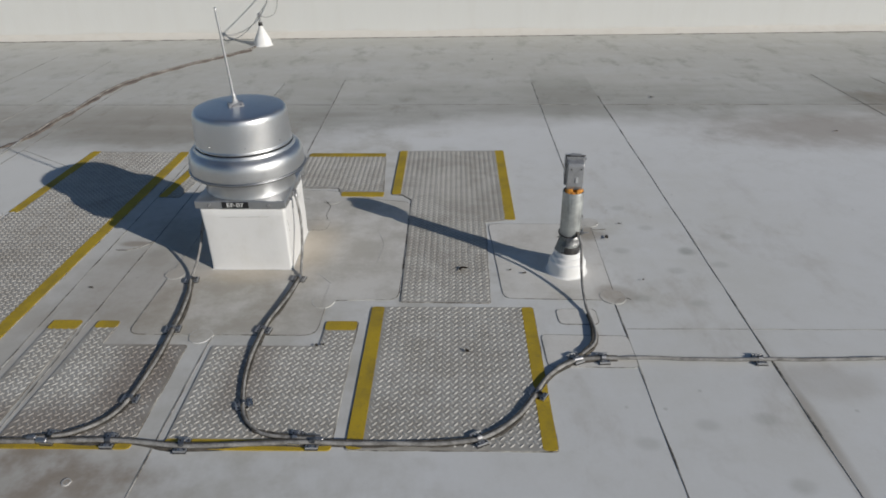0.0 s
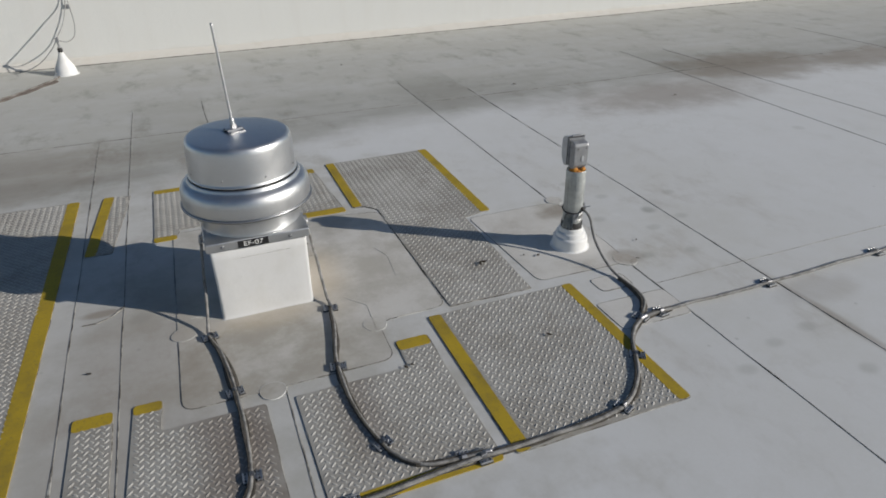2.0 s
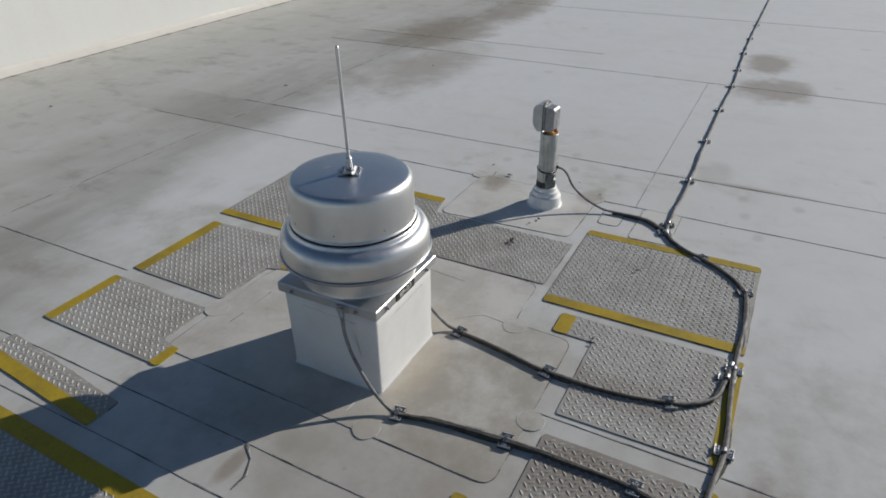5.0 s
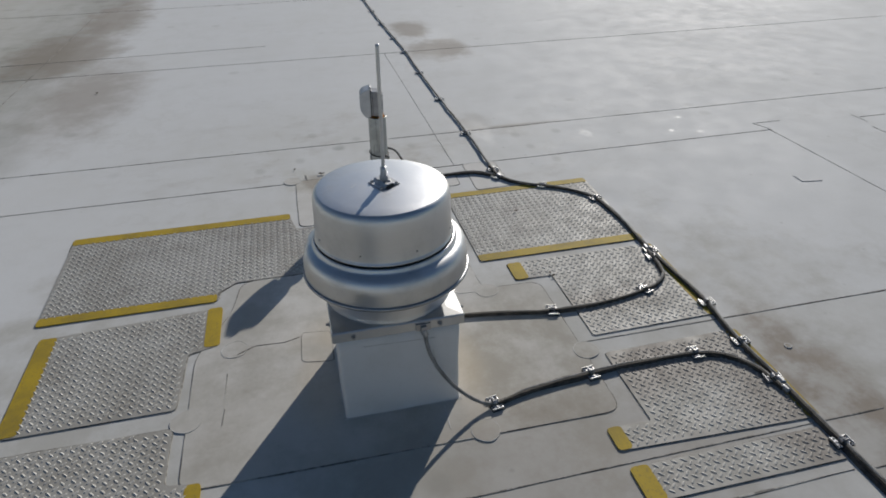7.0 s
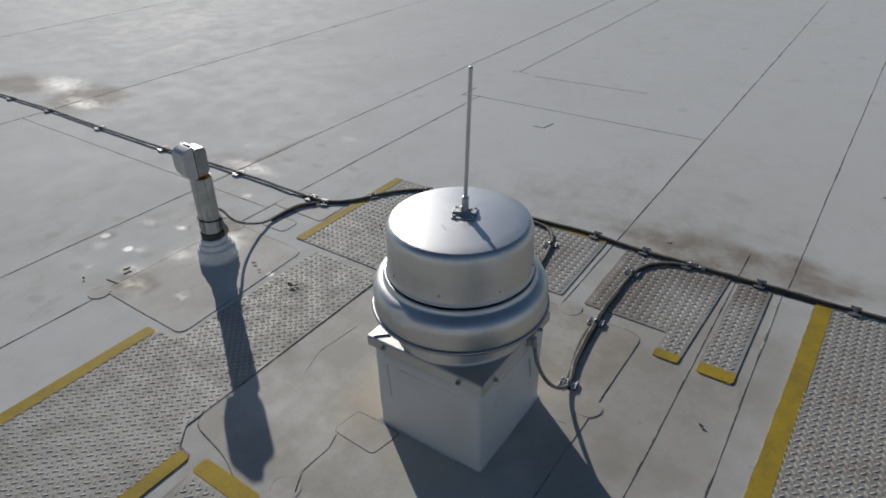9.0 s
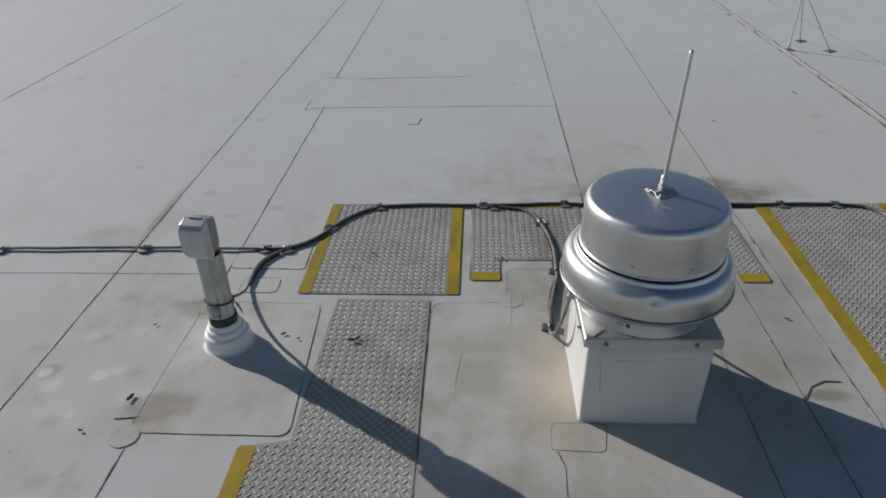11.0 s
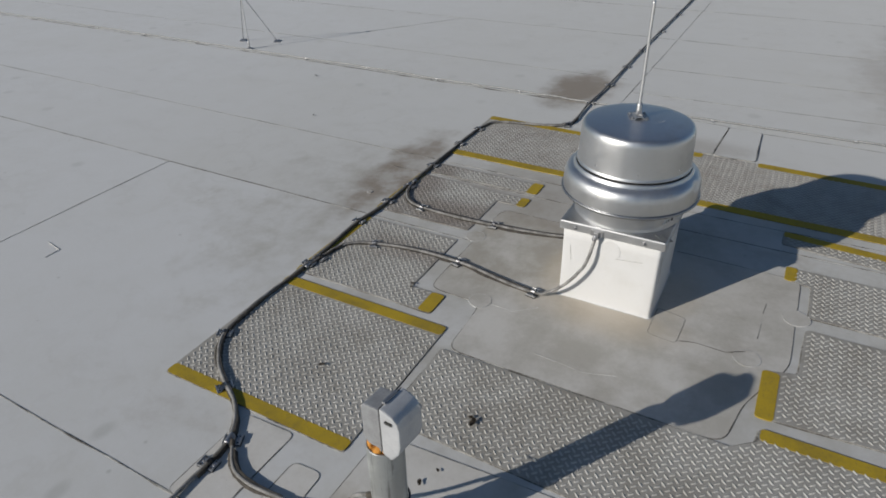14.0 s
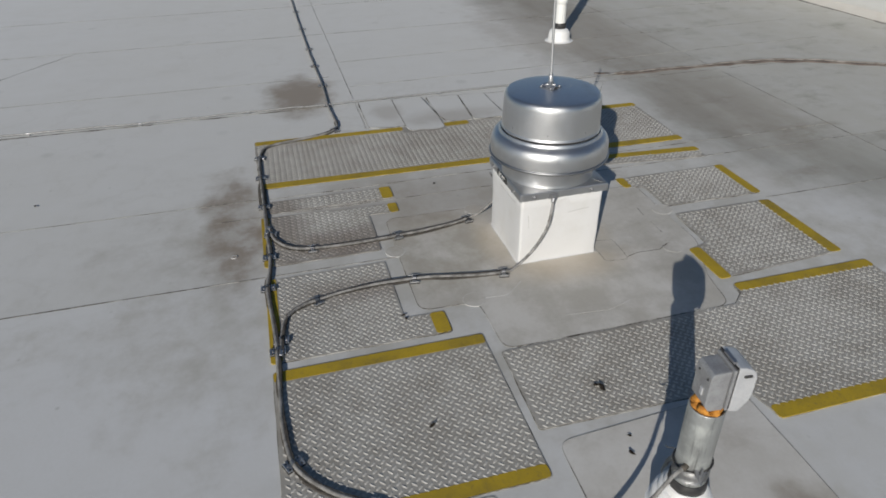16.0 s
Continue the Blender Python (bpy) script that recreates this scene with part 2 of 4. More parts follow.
def wall_material():
    n = Nodes("wall_coating")
    ax = n.axes()
    runs = n.noise(3.0, 4, 0.6, (1.5, 1, 0.25))
    fine = n.noise(40, 4, 0.6)
    col = n.mix(n.step(runs, 0.4, 0.75, 0.0, 0.35), (0.598, 0.60, 0.58), (0.555, 0.545, 0.515))
    low = n.step(n.add(ax[2], n.mul(n.math("SUBTRACT", n.noise(2.2, 4, 0.6), 0.5), 0.16)), 0.0, 0.11, 0.6, 0.0)
    col = n.mix(low, col, (0.50, 0.465, 0.40))
    n.bump(n.add(fine, n.mul(runs, 2.0)), 0.4, 0.003)
    return n.done(col, 0.7)


def white_coating(name, base, stain):
    n = Nodes(name)
    big = n.noise(6.0, 4, 0.6)
    fine = n.noise(90, 3, 0.6)
    col = n.mix(n.step(big, 0.45, 0.75, 0.0, 0.45), base, stain)
    col = n.mix(n.step(fine, 0.6, 0.8, 0.0, 0.2), col, (0.4, 0.38, 0.33))
    n.bump(n.add(n.mul(big, 2.0), n.mul(fine, 0.4)), 0.35, 0.003)
    return n.done(col, n.step(big, 0.3, 0.7, 0.4, 0.6))


def metal(name, base, rough, stretch, scratch=0.5, stain=(0.42, 0.41, 0.4), vary=1.0, runs=None):
    """Spun or sheet metal with brush marks, dull patches and a little dust."""
    n = Nodes(name)
    brush = n.noise(60, 3, 0.6, stretch)
    blotch = n.noise(7.0, 5, 0.65) if runs is None else n.noise(26.0, 4, 0.65, runs)
    fine = n.noise(180, 2, 0.5)
    col = n.mix(n.step(blotch, 0.48, 0.8, 0.0, 0.45), base, stain)
    col = n.mix(n.step(brush, 0.3, 0.7, 0.0, 0.12), col, (0.5, 0.5, 0.5))
    n.bump(n.add(n.mul(brush, scratch), n.mul(blotch, 0.6), n.mul(fine, 0.05)), 0.12, 0.002)
    r = n.add(n.step(blotch, 0.35, 0.75, rough - 0.05 * vary, rough + 0.12 * vary), n.mul(brush, 0.05))
    return n.done(col, r, 1.0)


def pipe_material():
    """Old galvanised pipe with dark runs and pale zinc bloom."""
    n = Nodes("weathered_pipe")
    runs = n.noise(38.0, 5, 0.7, (1, 1, 0.06))
    bloom = n.noise(11.0, 5, 0.65)
    fine = n.noise(120, 3, 0.6, (1, 1, 0.4))
    col = n.mix(n.step(bloom, 0.40, 0.66), (0.40, 0.41, 0.40), (0.56, 0.58, 0.555))
    col = n.mix(n.step(runs, 0.53, 0.66, 0.0, 0.75), col, (0.13, 0.13, 0.125))
    col = n.mix(n.step(fine, 0.6, 0.8, 0.0, 0.4), col, (0.22, 0.21, 0.19))
    n.bump(n.add(runs, n.mul(fine, 0.3)), 0.25, 0.002)
    return n.done(col, n.step(bloom, 0.3, 0.7, 0.40, 0.58), 0.7)


def plain(name, base, other, scale, rough, metallic=0.0, bump=0.3, depth=0.001):
    """Two tones mixed by noise at two sizes."""
    n = Nodes(name)
    a = n.noise(scale, 4, 0.6)
    b = n.noise(scale * 9, 3, 0.6)
    f = n.step(n.add(n.mul(a, 0.65), n.mul(b, 0.35)), 0.35, 0.65)
    n.bump(n.add(a, n.mul(b, 0.4)), bump, depth)
    return n.done(n.mix(f, base, other), n.step(a, 0.3, 0.7, rough - 0.08, rough + 0.08), metallic)


def pad_material(name, clean, worn, rough):
    """Ribbed walkway rubber: dirt in the field, cleaner worn ribs with highlights in their paler colour."""
    n = Nodes(name)
    big = n.noise(2.2, 5, 0.65)
    mid = n.noise(11, 4, 0.6)
    fine = n.noise(120, 3, 0.6)
    col = n.mix(n.step(n.add(n.mul(big, 0.6), n.mul(mid, 0.4)), 0.36, 0.66), clean, worn)
    col = n.mix(n.step(n.noise(0.8, 4, 0.7), 0.56, 0.75, 0.0, 0.35), col, (0.22, 0.19, 0.15))
    wob = n.mul(n.math("SUBTRACT", n.noise(5.0, 4, 0.65), 0.5), 1.6)
    rust = n.top(spot(n, -1.30, 2.02, 0.14, 0.32, wob, 0.7), n.mul(spot(n, -0.88, 2.05, 0.07, 0.25, wob, 0.8), 0.6), n.mul(spot(n, -1.6, 1.75, 0.35, 0.12, wob, 0.7), 0.8), n.mul(spot(n, -2.4, 3.1, 0.5, 1.3, wob, 0.8), 0.22))
    col = n.mix(n.mul(rust, 0.65), col, (0.15, 0.115, 0.09))
    col = n.mix(n.step(fine, 0.55, 0.8, 0.0, 0.35), col, (0.2, 0.19, 0.17))
    n.bump(n.add(n.mul(fine, 0.3), mid), 0.3, 0.001)
    return n.done(col, n.step(mid, 0.3, 0.7, rough, rough + 0.14))


def yellow_material():
    n = Nodes("yellow_edge")
    big = n.noise(4.0, 5, 0.7)
    fine = n.noise(110, 3, 0.6)
    col = n.mix(n.step(big, 0.4, 0.75), (0.42, 0.295, 0.025), (0.25, 0.185, 0.035))
    col = n.mix(n.step(fine, 0.52, 0.76, 0.0, 0.6), col, (0.16, 0.125, 0.06))
    n.bump(n.add(fine, n.mul(big, 2.0)), 0.3, 0.001)
    return n.done(col, 0.72, 0.0, 0.22)


M_GRIME = grime_material()
M_FAINT = plain("faint_lap_line", (0.36, 0.35, 0.33), (0.57, 0.565, 0.55), 9, 0.8)
M_WALL = wall_material()
M_CURB = white_coating("curb_membrane", (0.66, 0.655, 0.645), (0.56, 0.545, 0.51))
M_BOOT = white_coating("boot_rubber", (0.76, 0.755, 0.74), (0.60, 0.585, 0.54))
M_PVC = white_coating("painted_pipe", (0.80, 0.80, 0.77), (0.70, 0.69, 0.64))
M_SPUN = metal("spun_aluminium", (0.62, 0.625, 0.63), 0.39, (0.25, 0.25, 9.0))
M_CAP = metal("spun_aluminium_top", (0.64, 0.65, 0.67), 0.42, (1, 1, 1), 0.2, vary=0.35)
M_FLANGE = metal("sheet_aluminium", (0.55, 0.555, 0.56), 0.45, (3, 3, 3), 0.3)
M_STEEL = metal("galvanised_steel", (0.40, 0.40, 0.41), 0.50, (2, 2, 2), 0.3, (0.20, 0.20, 0.205))
M_BARE = metal("bare_bracket", (0.60, 0.60, 0.60), 0.46, (2, 2, 2), 0.3)
M_BRACKET = metal("dull_bracket", (0.48, 0.48, 0.485), 0.48, (2, 2, 2), 0.3, (0.2, 0.2, 0.2))
M_PAD = pad_material("tread_pad", (0.37, 0.356, 0.325), (0.27, 0.252, 0.220), 0.58)
# ribs worn clean, and paler still to paint in their sunlit highlights
M_TREAD = pad_material("tread_rib", (0.53, 0.513, 0.475), (0.395, 0.375, 0.337), 0.58)
M_YELLOW = yellow_material()
M_CONDUIT = plain("grey_conduit", (0.30, 0.292, 0.28), (0.12, 0.115, 0.107), 24, 0.8, 0.0, 0.8, 0.003)
M_BLACK = plain("black_rubber", (0.018, 0.018, 0.02), (0.05, 0.048, 0.045), 40, 0.6)
M_PLATE = plain("black_plate", (0.012, 0.012, 0.014), (0.03, 0.03, 0.03), 30, 0.35)
M_LETTER = plain("white_lettering", (0.75, 0.75, 0.74), (0.6, 0.6, 0.58), 60, 0.5)
M_CAST = plain("cast_box_paint", (0.36, 0.365, 0.37), (0.27, 0.27, 0.275), 30, 0.42, 0.35)
M_COVER = plain("die_cast_cover", (0.56, 0.565, 0.57), (0.47, 0.475, 0.485), 20, 0.40, 0.25)
M_PIPE = pipe_material()
M_FOAM = plain("orange_foam", (0.62, 0.27, 0.035), (0.34, 0.13, 0.02), 60, 0.8, 0.0, 0.8, 0.004)
M_LEAF = plain("dry_leaf", (0.045, 0.036, 0.028), (0.09, 0.064, 0.042), 60, 0.92)
M_CABLE = plain("aluminium_cable", (0.36, 0.36, 0.355), (0.20, 0.20, 0.19), 60, 0.6, 0.2)
M_OLD_CABLE = plain("dirty_cable", (0.27, 0.255, 0.235), (0.11, 0.09, 0.075), 14, 0.65)
M_RUST = plain("rusty_dirt", (0.10, 0.078, 0.066), (0.18, 0.15, 0.128), 9, 0.9)
M_SHINY_LABEL = plain("sticker", (0.72, 0.72, 0.71), (0.6, 0.6, 0.6), 40, 0.4)


# ---- mesh helpers ----
def part(name, bm, material, parent=None, label="", smooth=False):
    """Links a bmesh as one mesh object, under parent if there is one."""
    me = bpy.data.meshes.new(name)
    bmesh.ops.recalc_face_normals(bm, faces=bm.faces)
    bm.to_mesh(me)
    bm.free()
    me.materials.append(material)
    if smooth:
        me.polygons.foreach_set("use_smooth", [True] * len(me.polygons))
    ob = new(name, me)
    if parent is not None:
        ob.parent = parent
        ob.matrix_parent_inverse = parent.matrix_world.inverted()
    return tagged(ob, label)


def thing(name, at, label, category, group="", kind=""):
    ob = new(name)
    ob.empty_display_size = 0.05
    ob.matrix_world = at if isinstance(at, Matrix) else Matrix.Translation(at)
    bpy.context.view_layer.update()
    return tagged(ob, label, category, group, kind)


def share(name, mesh, parent, m):
    """Another object on a mesh that is already there."""
    ob = new(name, mesh)
    ob.parent = parent
    ob.matrix_basis = m
    return ob


def revolve(profile, at=(0, 0, 0), steps=64, wobble=0.0):
    """A surface of revolution from (radius, height) pairs; radius 0 closes it."""
    bm = bmesh.new()
    rings = []
    for r, z in profile:
        if r <= 1e-6:
            rings.append([bm.verts.new((at[0], at[1], at[2] + z))])
        else:
            ring = []
            for i in range(steps):
                a = 2 * math.pi * i / steps
                k = r * (1 + wobble * noise.noise((math.cos(a) * 2, math.sin(a) * 2, z * 8)))
                ring.append(bm.verts.new((at[0] + k * math.cos(a), at[1] + k * math.sin(a), at[2] + z)))
            rings.append(ring)
    for a, b in zip(rings, rings[1:]):
        for i in range(steps):
            j = (i + 1) % steps
            if len(a) == 1 and len(b) > 1:
                bm.faces.new((a[0], b[i], b[j]))
            elif len(b) == 1 and len(a) > 1:
                bm.faces.new((a[i], a[j], b[0]))
            elif len(a) > 1:
                bm.faces.new((a[i], a[j], b[j], b[i]))
    return bm


def add_box(bm, size, m, bevel=0.0):
    got = bmesh.ops.create_cube(bm, size=1.0, matrix=m @ Matrix.Diagonal((*size, 1)))
    if bevel:
        edges = {e for v in got["verts"] for e in v.link_edges}
        bmesh.ops.bevel(bm, geom=list(edges), offset=bevel, segments=2, profile=0.6, affect="EDGES")
    return bm


def box(size, m, bevel=0.0):
    return add_box(bmesh.new(), size, m, bevel)


def rounded(points, radius, steps=5):
    """The outline with its corners rounded; radius: one for all or one a corner."""
    out = []
    count = len(points)
    for i in range(count):
        p, a, b = (Vector((*points[k % count], 0)) for k in (i, i - 1, i + 1))
        r = radius[i] if isinstance(radius, (list, tuple)) else radius
        u, v = a - p, b - p
        r = min(r, u.length * 0.45, v.length * 0.45)
        if r < 1e-5:
            out.append(p)
            continue
        s, e = p + u.normalized() * r, p + v.normalized() * r
        for k in range(steps + 1):
            t = k / steps
            out.append(s * (1 - t) ** 2 + p * 2 * t * (1 - t) + e * t * t)
    return out


def slab(outline, low, high):
    """A flat sheet with thickness from an outline."""
    bm = bmesh.new()
    top_ring = [bm.verts.new((p[0], p[1], high)) for p in outline]
    low_ring = [bm.verts.new((p[0], p[1], low)) for p in outline]
    bm.faces.new(top_ring)
    bm.faces.new(low_ring[::-1])
    for i in range(len(outline)):
        j = (i + 1) % len(outline)
        bm.faces.new((top_ring[i], low_ring[i], low_ring[j], top_ring[j]))
    bm.normal_update()
    bmesh.ops.triangulate(bm, faces=[f for f in bm.faces if len(f.verts) > 4], ngon_method="EAR_CLIP")
    return bm


def ribbon(path, width, low, high, closed=False, seed=0.0, rough=0.45):
    """A low uneven bead of grime along a line on the roof."""
    fine = []
    pts = [Vector((p[0], p[1], 0)) for p in path]
    pairs = list(zip(pts, pts[1:] + ([pts[0]] if closed else [])))
    for a, b in pairs:
        count = max(1, int((b - a).length / 0.05))
        fine += [a.lerp(b, k / count) for k in range(count)]
    if not closed:
        fine.append(pts[-1])
    bm = bmesh.new()
    rows = []
    total = len(fine)
    for i, p in enumerate(fine):
        a = fine[i - 1] if i or closed else p
        b = fine[(i + 1) % total] if i < total - 1 or closed else p
        d = (b - a).normalized()
        side = Vector((-d.y, d.x, 0))
        w = width * (1 + rough * 2 * noise.noise((p.x * 7 + seed, p.y * 7, seed)))
        off = side * 0.003 * noise.noise((p.x * 3, p.y * 3, seed + 5))
        q = p + off
        rows.append([bm.verts.new((*(q + side * w * 0.5 * s).xy, z)) for s, z in ((-1, low), (-0.6, high), (0.6, high), (1, low))])
    for i in range(total if closed else total - 1):
        a, b = rows[i], rows[(i + 1) % total]
        for k in range(3):
            bm.faces.new((a[k], a[k + 1], b[k + 1], b[k]))
    return bm


def smooth_path(points, step):
    """Catmull-Rom through the points, in even short steps."""
    pts = [Vector(p) for p in points]
    pts = [pts[0] * 2 - pts[1], *pts, pts[-1] * 2 - pts[-2]]
    dense = []
    for i in range(1, len(pts) - 2):
        p0, p1, p2, p3 = pts[i - 1:i + 3]
        count = max(2, int((p2 - p1).length / (step * 0.5)))
        for k in range(count):
            t = k / count
            dense.append(0.5 * (2 * p1 + (p2 - p0) * t + (2 * p0 - 5 * p1 + 4 * p2 - p3) * t * t + (3 * p1 - p0 - 3 * p2 + p3) * t ** 3))
    dense.append(pts[-2])
    out, left = [dense[0]], step
    for a, b in zip(dense, dense[1:]):
        length = (b - a).length
        while length >= left:
            a = a + (b - a) * (left / length)
            length -= left
            out.append(a)
            left = step
        left -= length
    return out


def tube(points, radius, step=0.02, sides=8, ribs=0.0, shake=0.0):
    """A round hose along the points, ringed by ribs if wanted."""
    path = smooth_path(points, step)
    bm = bmesh.new()
    rings = []
    for i, p in enumerate(path):
        d = (path[min(i + 1, len(path) - 1)] - path[max(i - 1, 0)]).normalized()
        ref = Vector((0, 0, 1)) if abs(d.z) < 0.9 else Vector((1, 0, 0))
        u = d.cross(ref).normalized()
        v = u.cross(d)
        c = p
        if shake:
            c = p + u * shake * noise.noise((p.x * 5, p.y * 5, 3.0)) + Vector((0, 0, abs(shake) * 0.5 * noise.noise((p.x * 6, p.y * 6, 9.0))))
        r = radius * (1 + (ribs if i % 2 else -ribs))
        rings.append([bm.verts.new(c + (u * math.cos(2 * math.pi * k / sides) + v * math.sin(2 * math.pi * k / sides)) * r) for k in range(sides)])
    for a, b in zip(rings, rings[1:]):
        for k in range(sides):
            bm.faces.new((a[k], a[(k + 1) % sides], b[(k + 1) % sides], b[k]))
    bm.faces.new(rings[0][::-1])
    bm.faces.new(rings[-1])
    return bm


def profile_block(outline, width, m, bevel):
    """A (y, z) outline drawn out along x, its edges rounded."""
    bm = bmesh.new()
    sides = [[bm.verts.new(m @ Vector((x, y, z))) for y, z in outline] for x in (-width / 2, width / 2)]
    bm.faces.new(sides[0])
    bm.faces.new(sides[1][::-1])
    count = len(outline)
    for i in range(count):
        j = (i + 1) % count
        bm.faces.new((sides[0][i], sides[1][i], sides[1][j], sides[0][j]))
    bmesh.ops.recalc_face_normals(bm, faces=bm.faces)
    bmesh.ops.bevel(bm, geom=bm.edges[:], offset=bevel, segments=2, profile=0.6, affect="EDGES", clamp_overlap=True)
    return bm


def inside(x, y, poly):
    hit = False
    for (x0, y0), (x1, y1) in zip(poly, poly[1:] + poly[:1]):
        if (y0 > y) != (y1 > y) and x < (x1 - x0) * (y - y0) / (y1 - y0) + x0:
            hit = not hit
    return hit


# ---- the roof and its walls ----
ROOF_W, ROOF_E, ROOF_S, ROOF_N = -32.0, 32.0, -32.0, 8.52
WALL_TURN = 2.6


def wall_y(x):
    """The face of the north wall, which runs a little askew."""
    return ROOF_N + math.tan(radians(WALL_TURN)) * x


roof_bm = box((ROOF_E - ROOF_W, ROOF_N + 1.2 - ROOF_S, 0.3), pose((ROOF_W + ROOF_E) / 2, (ROOF_S + ROOF_N + 1.2) / 2, -0.15))
roof = tagged(part("roof_floor", roof_bm, M_ROOF), "dirty white membrane of a flat roof", "roof", kind="structure")

wall_n = tagged(part("wall_north", box((ROOF_E - ROOF_W, 0.3, 1.2), pose(0, ROOF_N, 0, 0, 0, WALL_TURN) @ pose(0, 0.15, 0.6)), M_WALL),
                "cream-white coated wall along the roof's edge", "wall", kind="structure")
for wall_name, size, at in (("wall_south", (ROOF_E - ROOF_W, 0.3, 0.9), (0, ROOF_S - 0.15, 0.15)), ("wall_east", (0.3, ROOF_N - ROOF_S, 0.9), (ROOF_E + 0.15, (ROOF_S + ROOF_N) / 2, 0.15)),
                            ("wall_west", (0.3, ROOF_N - ROOF_S, 0.9), (ROOF_W - 0.15, (ROOF_S + ROOF_N) / 2, 0.15))):
    tagged(part(wall_name, box(size, pose(*at)), M_WALL), "plain low parapet at the roof's edge", "wall", kind="structure")

# dirt and loose edge where the membrane turns up the wall
cant = bmesh.new()
cant_rows = []
for i in range(321):
    x = -16 + i * 0.1
    wob = noise.noise((x * 0.9, 0, 0)) * 0.02 + noise.noise((x * 5, 1, 0)) * 0.006
    cant_rows.append([cant.verts.new((x, wall_y(x) - 0.10 + wob, 0.0)), cant.verts.new((x, wall_y(x) - 0.09 + wob, 0.006)), cant.verts.new((x, wall_y(x) - 0.012, 0.05 + wob * 0.5)), cant.verts.new((x, wall_y(x) + 0.002, 0.07 + wob))])
for a, b in zip(cant_rows, cant_rows[1:]):
    for k in range(3):
        cant.faces.new((a[k], a[k + 1], b[k + 1], b[k]))
tagged(part("trim", cant, white_coating("wall_foot", (0.575, 0.55, 0.505), (0.50, 0.46, 0.40)), smooth=True), "tan stained membrane turn-up at the wall's foot", "flashing", kind="structure")
wall_gap = ribbon([(-16, wall_y(-16) - 0.11), (16, wall_y(16) - 0.11)], 0.016, 0.0, 0.006, seed=3, rough=1.8)
part("seam", wall_gap, M_GRIME, roof)

# membrane laps: (from, to, width)
SEAMS = [
    ((0.69, 0.05), (0.69, 6.34), 0.007), ((0.735, -6.0), (0.735, -0.72), 0.006), ((0.80, -0.70), (0.64, -0.70), 0.005), ((0.83, 0.10), (0.83, -0.12), 0.005), ((0.83, 0.10), (0.69, 0.05), 0.004),
    ((1.24, -8.0), (1.245, 5.85), 0.008), ((-1.135, -8.0), (-1.115, 2.28), 0.007), ((-1.71, 1.40), (-1.72, 6.3), 0.006), ((-1.91, 1.70), (-1.94, 5.6), 0.006),
    ((-2.02, -7.0), (-1.92, 1.63), 0.006), ((-1.13, 4.44), (-1.145, 6.42), 0.008), ((3.44, -4.0), (3.52, 6.6), 0.007), ((4.12, 3.5), (4.05, 6.5), 0.006), ((-6.0, 5.60), (6.2, 5.60), 0.006),
    ((0.70, 0.06), (-1.12, 0.05), 0.005), ((0.55, -0.66), (-0.45, -0.70), 0.004), ((-9.0, 2.42), (-2.80, 2.41), 0.005), ((0.70, 2.353), (3.50, 2.357), 0.002),
    ((-3.26, 2.42), (-3.25, 6.3), 0.005), ((-3.25, 4.50), (-2.74, 4.18), 0.004),
    ((-3.74, 2.43), (-3.86, 7.2), 0.005), ((-4.05, -6.0), (-4.05, 2.3), 0.005), ((-4.45, 2.43), (-4.56, 7.4), 0.006), ((-5.5, -8.0), (-5.5, 7.6), 0.006),
    ((-6.9, -8.0), (-6.9, 7.8), 0.006), ((6.55, -8.0), (6.5, 6.9), 0.006), ((-4.5, -0.7), (-5.5, 0.0), 0.005),
]
for k, (a, b, w) in enumerate(SEAMS):
    part("seam", ribbon([a, b], w * 0.82, 0.0, 0.0018, seed=k * 1.7, rough=0.8), M_GRIME, roof)

# welded patches and flashing sheets: outline, corner radius
CURB_SHEET = [(-1.495, 2.295), (-0.665, 2.295), (-0.655, 2.56), (-0.325, 2.57), (-0.33, 3.63), (-0.55, 3.665), (-0.83, 3.795), (-1.475, 3.795)]
PATCHES = [
    (CURB_SHEET, 0.06, 0.0022), ([(0.175, 2.585), (0.70, 2.575), (0.715, 3.34), (0.13, 3.345)], 0.05, 0.0022),
    ([(0.41, 2.385), (0.585, 2.385), (0.585, 2.50), (0.405, 2.50)], 0.03, 0.0020), ([(0.322, 2.095), (0.69, 2.09), (0.69, 2.30), (0.315, 2.31)], 0.03, 0.0018),
    ([(-3.345, 2.435), (-2.80, 2.43), (-2.765, 2.55), (-2.76, 2.69), (-3.335, 2.695)], 0.03, 0.0062), ([(-3.33, 2.70), (-2.72, 2.69), (-2.648, 2.72), (-2.668, 2.79), (-2.636, 2.86), (-2.655, 2.955), (-2.90, 2.965), (-3.32, 2.935)], 0.035, 0.0072),
    ([(-3.30, 2.97), (-2.90, 2.97), (-2.765, 3.0), (-2.745, 3.10), (-2.755, 3.195), (-3.28, 3.225)], 0.03, 0.0056), ([(-3.27, 3.23), (-2.745, 3.205), (-2.735, 3.30), (-2.748, 3.455), (-3.25, 3.44)], 0.03, 0.0066),
    ([(-0.98, 3.262), (-0.79, 3.262), (-0.775, 3.379), (-0.957, 3.385)], 0.02, 0.0032),
]
for k, (outline, r, high) in enumerate(PATCHES):
    line = rounded(outline, r)
    patch = part("membrane_patch", slab(line, 0.0, high), M_ROOF if 4 <= k <= 7 else M_SHEET, roof)
    part("seam", ribbon([(p.x, p.y) for p in line], 0.006 if 4 <= k <= 7 else 0.0035, 0.0, high + 0.0004, closed=True, seed=k * 3.1, rough=0.9), M_GRIME, roof)
